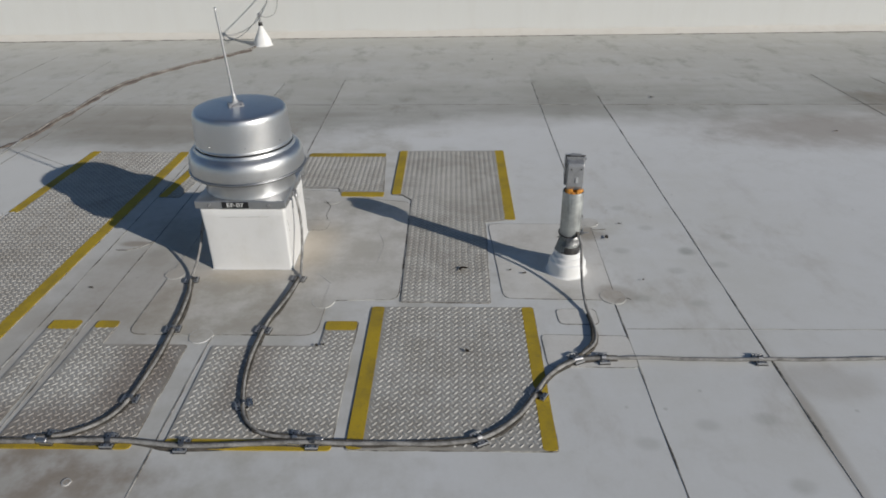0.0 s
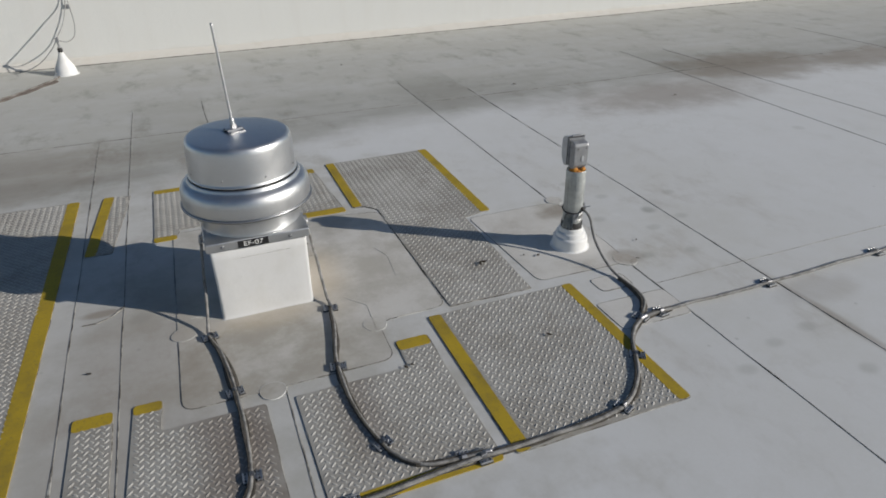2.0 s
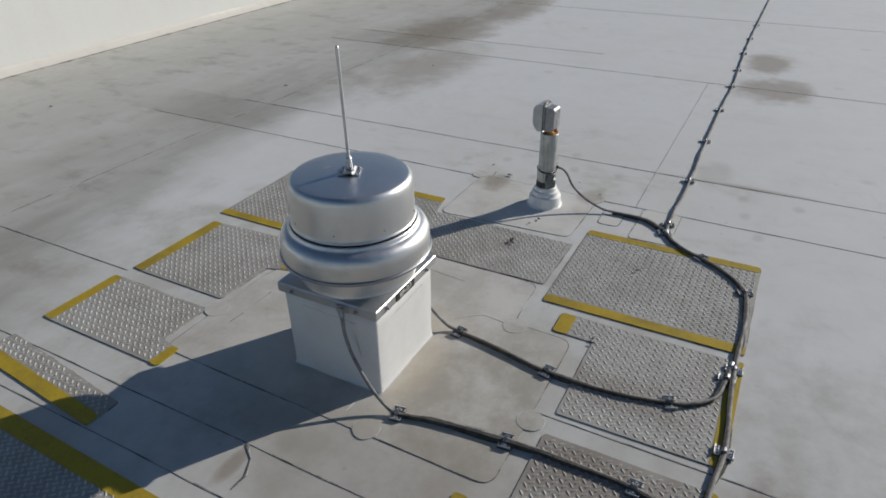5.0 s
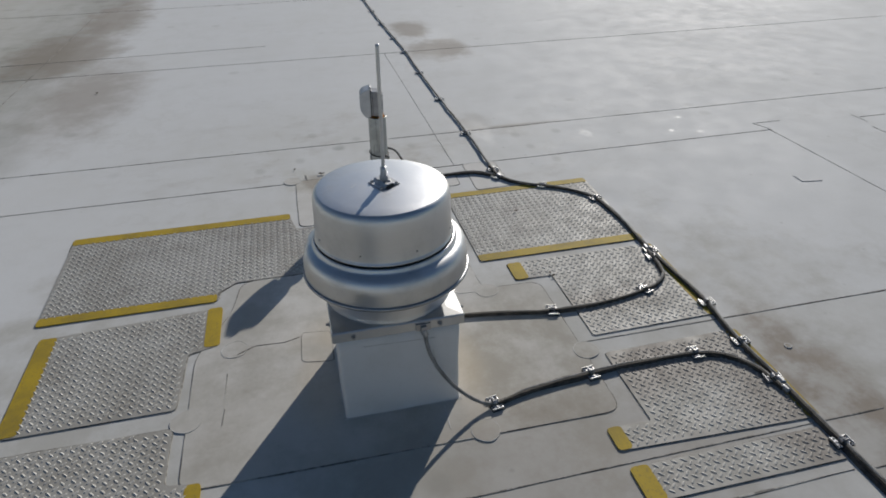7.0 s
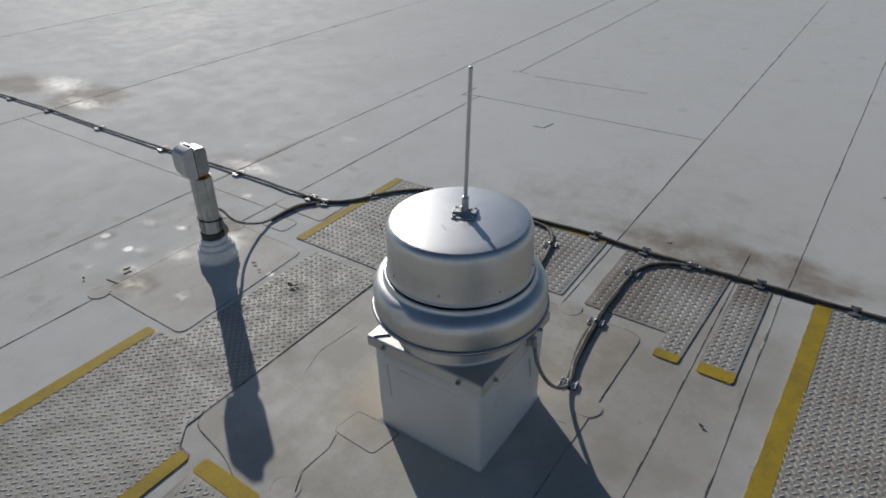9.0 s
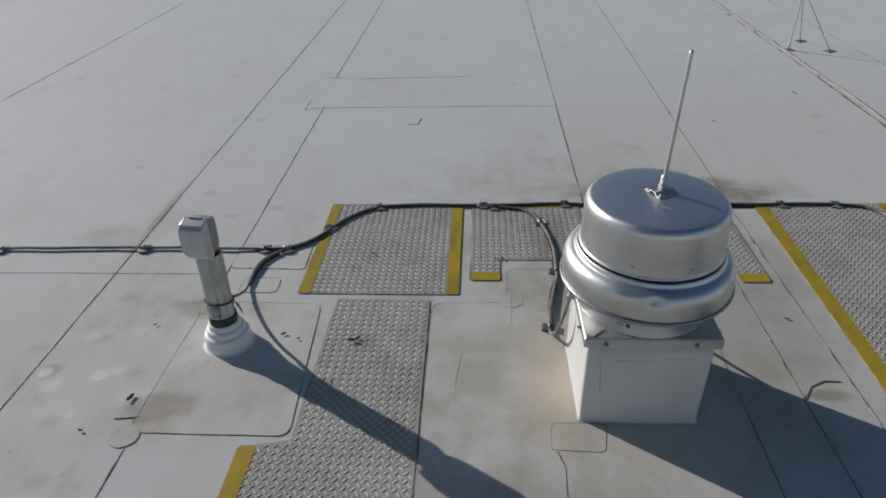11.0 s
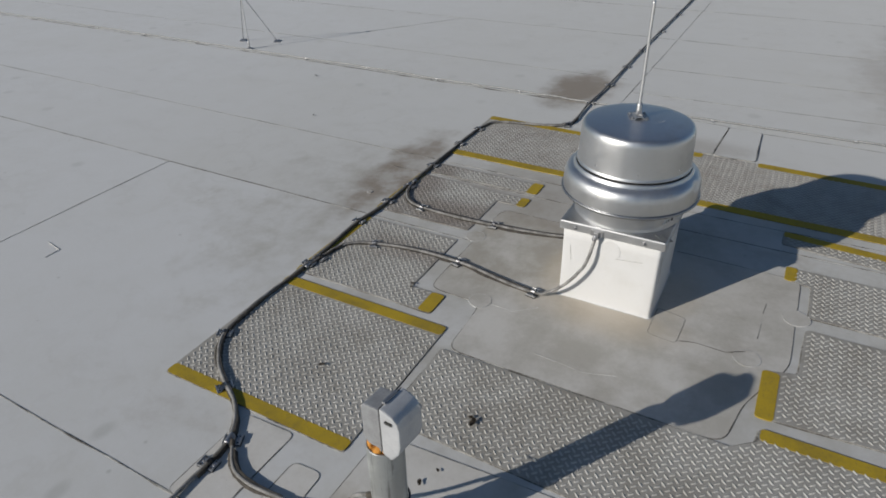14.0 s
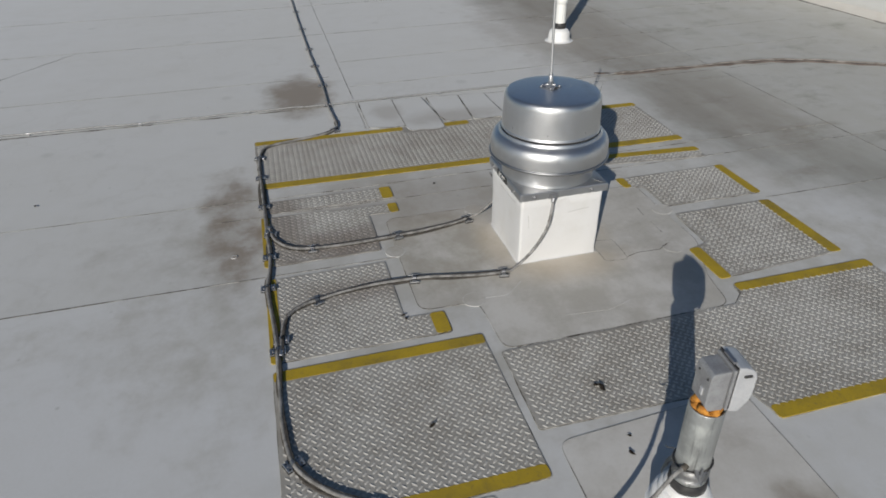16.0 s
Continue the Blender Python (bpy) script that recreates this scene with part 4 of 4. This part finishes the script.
def conduit_riser():
    r = thing("conduit_riser", RISER, "grey pipe stub with foam-filled top, white boot and outlet boxes", "pipe riser")
    c = tuple(RISER)
    part("boot", revolve([(0.112, 0.0), (0.100, 0.0035), (0.0945, 0.008), (0.0935, 0.012), (0.0915, 0.054), (0.0905, 0.058), (0.0875, 0.064), (0.082, 0.067), (0.0785, 0.0675), (0.0772, 0.069), (0.0765, 0.084), (0.0755, 0.088), (0.0725, 0.0925), (0.068, 0.094), (0.0655, 0.0945), (0.0645, 0.097), (0.0635, 0.110), (0.061, 0.116), (0.054, 0.119)], c, 48, 0.02), M_BOOT, r, "stepped white rubber pipe boot", smooth=True)
    part("tape_band", revolve([(0.0525, 0.112), (0.056, 0.114), (0.0555, 0.150), (0.053, 0.153), (0.0505, 0.153)], c, 40, 0.05), M_BLACK, r, "ragged black sealing band", smooth=True)
    part("pipe", revolve([(0.0500, 0.11), (0.0500, 0.30), (0.0502, 0.440), (0.0495, 0.442), (0.0455, 0.442), (0.0450, 0.42)], c, 40), M_PIPE, r, smooth=True)
    # smooth foam that wells up round the south-east of the rim
    ring = [RISER + Vector(((0.032 + 0.004 * math.sin(k * 1.9)) * math.cos(radians(-165 + 15 * k)), (0.032 + 0.004 * math.sin(k * 1.9)) * math.sin(radians(-165 + 15 * k)), 0.440 + 0.006 * math.sin(k * 1.1))) for k in range(15)]
    bm = tube(ring, 0.0125, 0.004, 12)
    plug = bmesh.ops.create_icosphere(bm, subdivisions=3, radius=0.040, matrix=Matrix.Translation(RISER + Vector((0, 0, 0.424))) @ Matrix.Diagonal((1.08, 1.08, 0.3, 1)))
    for v in bm.verts:
        v.co += 0.007 * Vector((noise.noise(v.co * 45), noise.noise(v.co * 45 + Vector((9, 0, 0))), 1.3 * noise.noise(v.co * 45 + Vector((0, 9, 0))))) + 0.0025 * Vector((noise.noise(v.co * 150), noise.noise(v.co * 150 + Vector((9, 0, 0))), noise.noise(v.co * 150 + Vector((0, 9, 0)))))
    part("foam", bm, M_FOAM, r, "orange expanding foam", smooth=True)
    # torn flashing below the strap, strap, and its buckle
    bm = bmesh.new()
    rows = []
    for k in range(41):
        a = radians(-140 + 6.2 * k)
        low = 0.165 + 0.018 * noise.noise((k * 0.45, 0, 0)) + 0.008 * noise.noise((k * 1.7, 3, 0))
        high = 0.218 + 0.010 * noise.noise((k * 0.6, 7, 0))
        rows.append([bm.verts.new(RISER + Vector((q * math.cos(a), q * math.sin(a), z))) for q, z in ((0.0515, low), (0.0545 + 0.004 * noise.noise((k * 0.9, 5, 1)), (low + high) / 2), (0.0525, high))])
    for a, b in zip(rows, rows[1:]):
        for k in range(2):
            bm.faces.new((a[k], a[k + 1], b[k + 1], b[k]))
    bmesh.ops.solidify(bm, geom=bm.faces[:], thickness=0.0015)
    part("torn_sleeve", bm, M_BARE, r, "crumpled metal sleeve", smooth=True)
    # a torn strip of foil hanging off the south side down to the boot
    bm = bmesh.new()
    rows = []
    for k in range(13):
        a = radians(-165 + 4.0 * k)
        drop = 0.060 + 0.022 * noise.noise((k * 0.8, 2, 0))
        rows.append([bm.verts.new(RISER + Vector((q * math.cos(a), q * math.sin(a), z)) + 0.006 * Vector((noise.noise((k, j, 0.3)), noise.noise((k, j, 4.3)), noise.noise((k, j, 8.3)))))
                     for j, (q, z) in enumerate(((0.054, 0.205), (0.058, 0.19), (0.063, 0.175), (0.070, 0.218 - drop), (0.077, 0.195 - drop)))])
    for a, b in zip(rows, rows[1:]):
        for k in range(4):
            bm.faces.new((a[k], a[k + 1], b[k + 1], b[k]))
    bmesh.ops.solidify(bm, geom=bm.faces[:], thickness=0.0012)
    part("torn_foil", bm, M_PIPE, r, "torn strip of dull foil")
    ring = [RISER + Vector((0.0545 * math.cos(a), 0.0545 * math.sin(a), 0.222 + 0.008 * math.sin(a + 0.6))) for a in np.linspace(0, 2 * math.pi, 25)]
    part("strap", tube(ring, 0.0032, 0.01, 6), M_BLACK, r, "black strap", smooth=True)
    part("buckle", add_box(add_box(box((0.022, 0.012, 0.014), pose(RISER.x + 0.052, RISER.y - 0.022, 0.224, 0, 8, -25), 0.002), (0.045, 0.004, 0.004), pose(RISER.x + 0.062, RISER.y - 0.03, 0.229, 0, -12, -20), 0.001),
                           (0.006, 0.006, 0.03), pose(RISER.x + 0.058, RISER.y - 0.012, 0.232), 0.001), M_STEEL, r)
    part("strap_tail", tube([RISER + Vector((-0.05, -0.03, 0.222)), RISER + Vector((-0.063, -0.045, 0.215)), RISER + Vector((-0.075, -0.05, 0.222))], 0.002, 0.01, 6), M_BLACK, r)
    # short nipple that carries the boxes
    part("nipple", tube([RISER + Vector((0.0, -0.005, 0.43)), RISER + Vector((0.0, 0.0, 0.46)), RISER + Vector((0, 0.0, 0.49))], 0.0125, 0.008, 14), M_STEEL, r, smooth=True)
    m = Matrix.Translation(RISER) @ pose(0, 0, -0.011, 0, 0, -6)
    outlet = part("junction_box", profile_block([(0.020, 0.466), (-0.022, 0.466), (-0.036, 0.488), (-0.036, 0.588), (-0.028, 0.600), (0.020, 0.604)], 0.074, m @ pose(0.0, 0, 0), 0.004), M_CAST, r, "cast grey outlet box")
    part("box_lid", box((0.088, 0.008, 0.142), m @ pose(0.0, 0.0245, 0.541), 0.003), M_CAST, r)
    cover = part("weather_cover", profile_block([(0.031, 0.466), (0.060, 0.460), (0.084, 0.494), (0.090, 0.520), (0.090, 0.578), (0.084, 0.597), (0.070, 0.610), (0.050, 0.617), (0.031, 0.621)], 0.092, m @ pose(-0.001, 0, 0), 0.005), M_COVER, r, "pale hooded weatherproof cover")
    part("gasket", box((0.090, 0.004, 0.146), m @ pose(-0.001, 0.0295, 0.546), 0.002), M_BLACK, r)
    part("hinge", box((0.05, 0.010, 0.009), m @ pose(0.0, 0.03, 0.621), 0.002), M_STEEL, cover)
    part("latch", box((0.010, 0.022, 0.006), m @ pose(0.0455, 0.060, 0.590), 0.001), M_BLACK, cover)
    for sx in (-0.022, 0.022):
        bm = bmesh.new()
        bmesh.ops.create_cone(bm, cap_ends=True, segments=8, radius1=0.0035, radius2=0.003, depth=0.004, matrix=m @ pose(0.002 + sx, -0.0365, 0.575, 90))
        part("box_screw", bm, M_BLACK, outlet)
    part("lock_tab", box((0.012, 0.004, 0.026), m @ pose(0.008, -0.0370, 0.522), 0.001), M_COVER, outlet)
    # the pipe leans a little out of its boot
    lean = Matrix.Translation(RISER + Vector((0, 0, 0.12))) @ pose(0, 0, 0, 0.4, -1.0, 0) @ Matrix.Translation(-RISER - Vector((0, 0, 0.12)))
    for child in r.children:
        if not child.name.startswith("boot"):
            child.matrix_basis = lean
    return r


conduit_riser()

# ---- conduits and their clamps ----
Z = 0.0125


def lay(points, z=Z):
    return [p if len(p) == 3 else (p[0], p[1], z) for p in points]


# near-black for packed grit and for the shade painted along the conduits
M_GRIT_SHADE = plain("grit_shade", (0.032, 0.028, 0.024), (0.10, 0.088, 0.072), 30, 0.9, 0.0, 1.0, 0.004)


def conduit(points, radius, label, fittings, grime=True, fitting_look=None):
    path = lay(points)
    ob = thing("conduit", path[0], label, "conduit", "flexible conduits on the roof")
    part("hose", tube(path, radius, 0.0055, 8, 0.06, 0.006), M_CONDUIT, ob, smooth=True)
    if grime:
        # grit along both sides, its dark colour partly painted shade
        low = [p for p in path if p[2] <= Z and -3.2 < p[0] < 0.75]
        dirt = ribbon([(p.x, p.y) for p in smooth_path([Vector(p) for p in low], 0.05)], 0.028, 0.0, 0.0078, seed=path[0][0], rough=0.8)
        part("grit_and_shade", dirt, M_GRIT_SHADE, ob, "dark grit and painted shade along the conduit")
        # dark bead away from the sun stands in for the hose's shaded side
        line = smooth_path([Vector(p) for p in low], 0.05)
        shade_side = []
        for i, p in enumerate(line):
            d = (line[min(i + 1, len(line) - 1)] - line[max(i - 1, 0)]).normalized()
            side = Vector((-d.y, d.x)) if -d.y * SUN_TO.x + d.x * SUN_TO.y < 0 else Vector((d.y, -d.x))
            shade_side.append((p.x + side.x * 0.0055, p.y + side.y * 0.0055))
        shade_bead = ribbon(shade_side, 0.0145, 0.0, 0.0185, seed=path[0][0] + 4, rough=0.5)
        part("grit_and_shade", shade_bead, M_GRIT_SHADE, ob, "dark grit and painted shade along the conduit")
    for a, b in fittings:
        a, b = Vector(a), Vector(b)
        part("connector", tube([a, a.lerp(b, 0.5), b], radius * 1.45, 0.006, 10), fitting_look or M_STEEL, ob, "dull metal connector", smooth=True)
    return ob


EAST = [(0.66, 2.142), (1.2, 2.135), (1.95, 2.148), (2.7, 2.155), (3.6, 2.15), (5.0, 2.19), (7.0, 2.2), (12.0, 2.2)]
WEST = [(-12.0, 2.20), (-7.0, 2.19), (-5.0, 2.192), (-3.8, 2.208), (-3.3, 2.20), (-2.98, 2.215), (-2.82, 2.19), (-2.735, 2.02), (-2.70, 1.84), (-2.63, 1.70), (-2.45, 1.655)]
conduit(WEST + [(-2.2, 1.657), (-1.8, 1.662), (-1.5, 1.668), (-1.25, 1.672), (-1.0, 1.652), (-0.75, 1.664), (-0.55, 1.672), (-0.3, 1.668), (-0.05, 1.678), (0.07, 1.715), (0.17, 1.80), (0.25, 1.92), (0.31, 2.02), (0.39, 2.10), (0.48, 2.135)] + EAST,
        0.0080, "grey flexible conduit running across the roof", [((0.425, 2.125, Z), (0.47, 2.137, Z)), ((-2.86, 2.203, Z), (-2.825, 2.19, Z)), ((-1.53, 1.668, Z), (-1.49, 1.669, Z))])
conduit([(-1.320, 2.965, 0.350), (-1.332, 2.945, 0.25), (-1.345, 2.88, 0.13), (-1.358, 2.80, 0.045), (-1.361, 2.72), (-1.325, 2.58), (-1.30, 2.33), (-1.289, 2.12), (-1.294, 1.90), (-1.335, 1.78), (-1.42, 1.71), (-1.50, 1.688), (-1.56, 1.680)], 0.0068,
        "thin conduit dropping from the fan to the roof", [((-1.3195, 2.966, 0.362), (-1.324, 2.958, 0.335)), ((-1.54, 1.682, Z), (-1.57, 1.679, Z))])
conduit([(-0.858, 2.985, 0.350), (-0.842, 2.955, 0.22), (-0.838, 2.89, 0.11), (-0.832, 2.81, 0.035), (-0.829, 2.745), (-0.858, 2.53), (-0.898, 2.32), (-0.896, 2.07), (-0.856, 1.86), (-0.815, 1.77), (-0.74, 1.712), (-0.62, 1.692), (-0.52, 1.684)], 0.0068,
        "thin conduit looping from the fan across the pads", [((-0.8585, 2.986, 0.362), (-0.854, 2.977, 0.335)), ((-0.55, 1.687, Z), (-0.515, 1.684, Z))])
conduit([(0.530, 2.803, 0.232), (0.541, 2.765, 0.220), (0.547, 2.735, 0.190), (0.547, 2.70, 0.132), (0.545, 2.65, 0.088), (0.542, 2.58, 0.050), (0.543, 2.51, 0.022), (0.548, 2.45), (0.552, 2.34), (0.535, 2.245), (0.49, 2.185), (0.44, 2.14)], 0.0066, "thin conduit dropping from the pipe riser", [((0.528, 2.812, 0.236), (0.536, 2.785, 0.228)), ((0.465, 2.162, Z), (0.438, 2.138, Z))], fitting_look=M_GRIT_SHADE)


def conduit_clamp():
    """A punched strut base with upturned ends and a two-piece strap."""
    c = thing("conduit_clamp", (0, 0, 0), "small galvanised strap clamp holding the conduit", "pipe clamp", "conduit clamps")
    bm = box((0.020, 0.060, 0.0025), pose(0, 0, 0.0042), 0.0006)
    for s in (-1, 1):
        add_box(bm, (0.044, 0.017, 0.004), pose(0, 0.0225 * s, 0.0065), 0.001)
        add_box(bm, (0.044, 0.0025, 0.009), pose(0, 0.0305 * s, 0.0085), 0.0006)
    plate = part("base", bm, M_BARE, c)
    part("pad", box((0.046, 0.068, 0.0030), pose(0, 0, 0.0015), 0.001), M_BLACK, c)
    bm = bmesh.new()
    arc = []
    for k in range(9):
        a = math.pi * k / 8
        arc.append((0.0105 * math.cos(a), 0.0120 + 0.0115 * math.sin(a)))
    arc = [(0.0105, 0.006)] + arc + [(-0.0105, 0.006)]
    rows = [[bm.verts.new((x, y * f, z if f == 1 else z + 0.0)) for x in (-0.009, 0.009) for f in (1,)] for y, z in arc]
    for a, b in zip(rows, rows[1:]):
        bm.faces.new((a[0], a[1], b[1], b[0]))
    bmesh.ops.solidify(bm, geom=bm.faces[:], thickness=0.002)
    part("strap", bm, M_STEEL, c)
    for s in (-1, 1):
        for x in (-0.0145, 0.0, 0.0145):
            bm = bmesh.new()
            bmesh.ops.create_cone(bm, cap_ends=True, segments=6, radius1=0.0042, radius2=0.0038, depth=0.003 if x else 0.006, matrix=pose(x, 0.0215 * s, 0.0092 if x else 0.0108))
            part("bolt", bm, M_STEEL if not x else M_BLACK, plate)
    return c


CLAMPS = [  # x, y, heading of the conduit in degrees
    (-1.36, 2.725, 100), (-1.30, 2.325, 97), (-1.294, 1.885, 88), (-0.83, 2.742, 80), (-0.897, 2.322, 80), (-0.853, 1.86, -68), (-0.62, 1.692, -5),
    (-1.49, 1.685, 175), (-1.275, 1.672, 0), (-1.01, 1.654, 0), (-0.556, 1.674, 0), (0.028, 1.695, 25), (0.262, 1.925, 58), (0.44, 2.14, 25), (0.552, 2.14, 4), (1.19, 2.14, 0),
    (1.95, 2.152, 0), (2.72, 2.16, 0), (3.45, 2.16, 0), (4.04, 2.17, 0), (4.75, 2.19, 0), (5.5, 2.2, 0), (6.3, 2.2, 0), (-1.81, 1.665, 0), (-2.19, 1.66, 0), (-2.48, 1.662, -12),
    (-2.82, 2.19, -60), (-3.34, 2.205, 0), (-3.82, 2.21, 0), (-4.38, 2.20, 0), (-4.95, 2.20, 0), (-5.75, 2.20, 0), (-6.6, 2.2, 0)]
first_clamp = conduit_clamp()
for x, y, heading in CLAMPS[1:]:
    on_pad = PAD_TOP if y < 1.72 and x < 0.3 else 0.0024
    copy_thing(first_clamp, pose(x, y, on_pad, 0, 0, heading))
first_clamp.matrix_basis = pose(CLAMPS[0][0], CLAMPS[0][1], 0.0024, 0, 0, CLAMPS[0][2])

# ---- lightning protection cable, far mast and rod ----
tagged(part("lightning_cable", tube(lay([(-3.40, -14), (-3.385, -5), (-3.38, -1.4), (-3.375, -0.6), (-3.385, 0.1), (-3.35, 0.85), (-3.36, 1.6), (-3.345, 2.2), (-3.35, 3.1), (-3.36, 4.2), (-3.37, 4.66)], 0.012), 0.0064, 0.012, 6, 0.12, 0.008), M_CABLE),
       "pale braided lightning cable lying on the roof", "cable")
tagged(part("ground_cable", tube(lay([(-3.37, 4.66), (-3.372, 5.0), (-3.36, 5.4), (-3.33, 6.1), (-3.2, 6.55), (-2.94, 7.0), (-2.62, 7.45), (-2.46, 7.72), (-2.42, 7.85)], 0.012), 0.0095, 0.014, 6, 0.10, 0.012), M_OLD_CABLE),
       "brown dirty cable leading to the mast's foot", "cable")


part("scuff", ribbon([(-3.46, 4.52), (-3.352, 4.75), (-3.355, 5.0), (-3.343, 5.4), (-3.313, 6.1), (-3.18, 6.53), (-2.92, 6.98), (-2.60, 7.43), (-2.44, 7.70)], 0.040, 0.0, 0.0085, seed=6.1, rough=1.3), M_RUST, roof)


def cable_clip():
    c = thing("cable_clip", (0, 0, 0), "small bright cable clip on the roof", "cable clip", "lightning cable clips")
    part("plate", box((0.03, 0.05, 0.003), pose(0, 0, 0.0035), 0.0008), M_BARE, c)
    part("tongue", box((0.018, 0.016, 0.010), pose(0, 0, 0.012), 0.003), M_BARE, c)
    return c


CLIPS = [(-3.375, -0.62), (-3.385, 0.08), (-3.35, 0.83), (-3.36, 1.6), (-3.35, 3.1), (-3.36, 4.0), (-3.38, -2.1), (-3.382, -2.9), (-3.383, -3.7)]
first_clip = cable_clip()
for x, y in CLIPS[1:]:
    copy_thing(first_clip, pose(x, y, 0, 0, 0, 90))
first_clip.matrix_basis = pose(*CLIPS[0], 0, 0, 0, 90)

far_rod = lightning_rod((-3.43, -1.40, 0.004), (-3.44, -1.40, 0.62), "thin braced air terminal standing on the open roof")
part("foot_plate", box((0.09, 0.07, 0.006), pose(-3.43, -1.40, 0.003), 0.002), M_STEEL, far_rod)
for x, y in ((-3.66, -1.70), (-3.78, -1.34)):
    part("brace", tube([(x, y, 0.012), (x * 0.5 - 3.435 * 0.5, y * 0.5 - 0.7, 0.28), (-3.438, -1.40, 0.54)], 0.0035, 0.05, 6), M_STEEL, far_rod)
    part("foot_plate", box((0.10, 0.06, 0.008), pose(x, y, 0.004, 0, 0, 30), 0.002), M_STEEL, far_rod)
part("brace_collar", box((0.03, 0.03, 0.02), pose(-3.438, -1.40, 0.545), 0.004), M_STEEL, far_rod)

VENT = (-4.53, 4.66, 0)
vent = thing("vent_pipe", VENT, "white painted vent pipe with a black sealing band", "vent pipe")
part("boot", revolve([(0.14, 0.0), (0.122, 0.003), (0.110, 0.010), (0.107, 0.03), (0.104, 0.075), (0.094, 0.098), (0.072, 0.116), (0.060, 0.122), (0.05, 0.123)], VENT, 40, 0.015), M_BOOT, vent, smooth=True)
part("pipe", revolve([(0.0505, 0.1), (0.0505, 0.34), (0.0515, 0.36), (0.0515, 0.362), (0.0505, 0.364), (0.0505, 0.97), (0.046, 0.972), (0.0455, 0.90)], VENT, 32), M_PVC, vent, smooth=True)
part("tape_band", revolve([(0.0515, 0.118), (0.0575, 0.121), (0.0575, 0.170), (0.0515, 0.174)], VENT, 32, 0.03), M_BLACK, vent, smooth=True)
part("coupling", revolve([(0.0505, 0.352), (0.0565, 0.355), (0.0565, 0.415), (0.0505, 0.418)], VENT, 32), M_PVC, vent, smooth=True)

MAST = Vector((-2.37, 7.98, 0))
mast = thing("cable_mast", MAST, "white cone boot with a mast and loose wires by the wall", "cable mast")
part("boot", revolve([(0.12, 0.0), (0.105, 0.006), (0.100, 0.04), (0.088, 0.085), (0.058, 0.14), (0.034, 0.19), (0.022, 0.225), (0.016, 0.228)], tuple(MAST), 32, 0.02), M_BOOT, mast, smooth=True)
part("collar", revolve([(0.016, 0.222), (0.024, 0.226), (0.024, 0.262), (0.016, 0.266)], tuple(MAST), 20), M_BLACK, mast, smooth=True)
part("stem", tube([MAST + Vector((0, 0, 0.2)), MAST + Vector((0, 0, 0.3)), MAST + Vector((-0.004, 0, 0.37))], 0.011, 0.03, 10), M_STEEL, mast, smooth=True)
part("fitting", box((0.035, 0.03, 0.045), pose(MAST.x - 0.002, MAST.y, 0.345), 0.006), M_STEEL, mast)
part("wire", tube([MAST + Vector((0, 0, 0.36)), MAST + Vector((-0.06, -0.02, 0.27)), MAST + Vector((-0.2, -0.02, 0.14)), MAST + Vector((-0.36, 0.02, 0.06)), MAST + Vector((-0.5, 0.1, 0.03))], 0.005, 0.03, 6), M_CABLE, mast)
part("wire", tube([MAST + Vector((0.0, 0.0, 0.36)), MAST + Vector((0.06, 0.1, 0.45)), MAST + Vector((0.10, 0.25, 0.56)), MAST + Vector((0.12, 0.395, 0.70)), MAST + Vector((0.12, 0.405, 1.19))], 0.0055, 0.03, 6), M_CABLE, mast)
part("wire", tube([MAST + Vector((0.0, 0.0, 0.34)), MAST + Vector((0.08, 0.03, 0.315)), MAST + Vector((0.14, 0.19, 0.34)), MAST + Vector((0.16, 0.29, 0.46)), MAST + Vector((0.14, 0.395, 0.66)), MAST + Vector((0.125, 0.405, 0.9))], 0.005, 0.03, 6), M_CABLE, mast)
part("wall_clip", box((0.05, 0.012, 0.035), pose(MAST.x + 0.12, wall_y(MAST.x) - 0.006, 0.60), 0.002), M_STEEL, mast)


# ---- dry leaves and crumbs ----
def leaf(seed):
    bm = bmesh.new()
    k = random.Random(seed)
    outer = []
    for i in range(9):
        a = 2 * math.pi * i / 9
        q = 1 + 0.5 * k.uniform(-0.5, 0.5)
        outer.append(bm.verts.new((0.013 * q * math.cos(a), 0.007 * q * math.sin(a), 0.002 + 0.004 * abs(math.cos(a)) * k.random())))
    mid = bm.verts.new((0, 0, 0.004))
    for i in range(9):
        bm.faces.new((mid, outer[i], outer[(i + 1) % 9]))
    bmesh.ops.solidify(bm, geom=bm.faces[:], thickness=0.001)
    return bm


LEAVES = [(-0.01, 2.842, 0.008, 1.5), (-0.03, 2.828, 0.008, 1.0), (-0.006, 2.18, 0.008, 1.0), (0.289, 2.80, 0.004, 1.0), (0.776, 3.177, 0.002, 1.6), (0.884, 3.34, 0.002, 0.8), (0.868, 2.747, 0.002, 0.7),
          (-0.645, 2.214, 0.005, 1.0), (-0.62, 2.222, 0.005, 0.8), (0.22, 2.83, 0.004, 0.7), (1.72, 5.8, 0.001, 1.6), (2.9, 4.9, 0.001, 1.3), (0.35, 7.2, 0.001, 1.6), (-1.83, 2.66, 0.001, 0.9), (-2.2, 0.4, 0.001, 1.0), (-3.0, -0.2, 0.001, 1.2)]
for k, (x, y, z, s) in enumerate(LEAVES):
    ob = part("dry_leaf", leaf(k), M_LEAF)
    ob.matrix_basis = pose(x, y, z + 0.003, 0, 0, 67 * k) @ Matrix.Scale(s, 4)
    tagged(ob, "dark curled scrap of dry leaf on the roof", "leaf", "scattered leaf scraps")
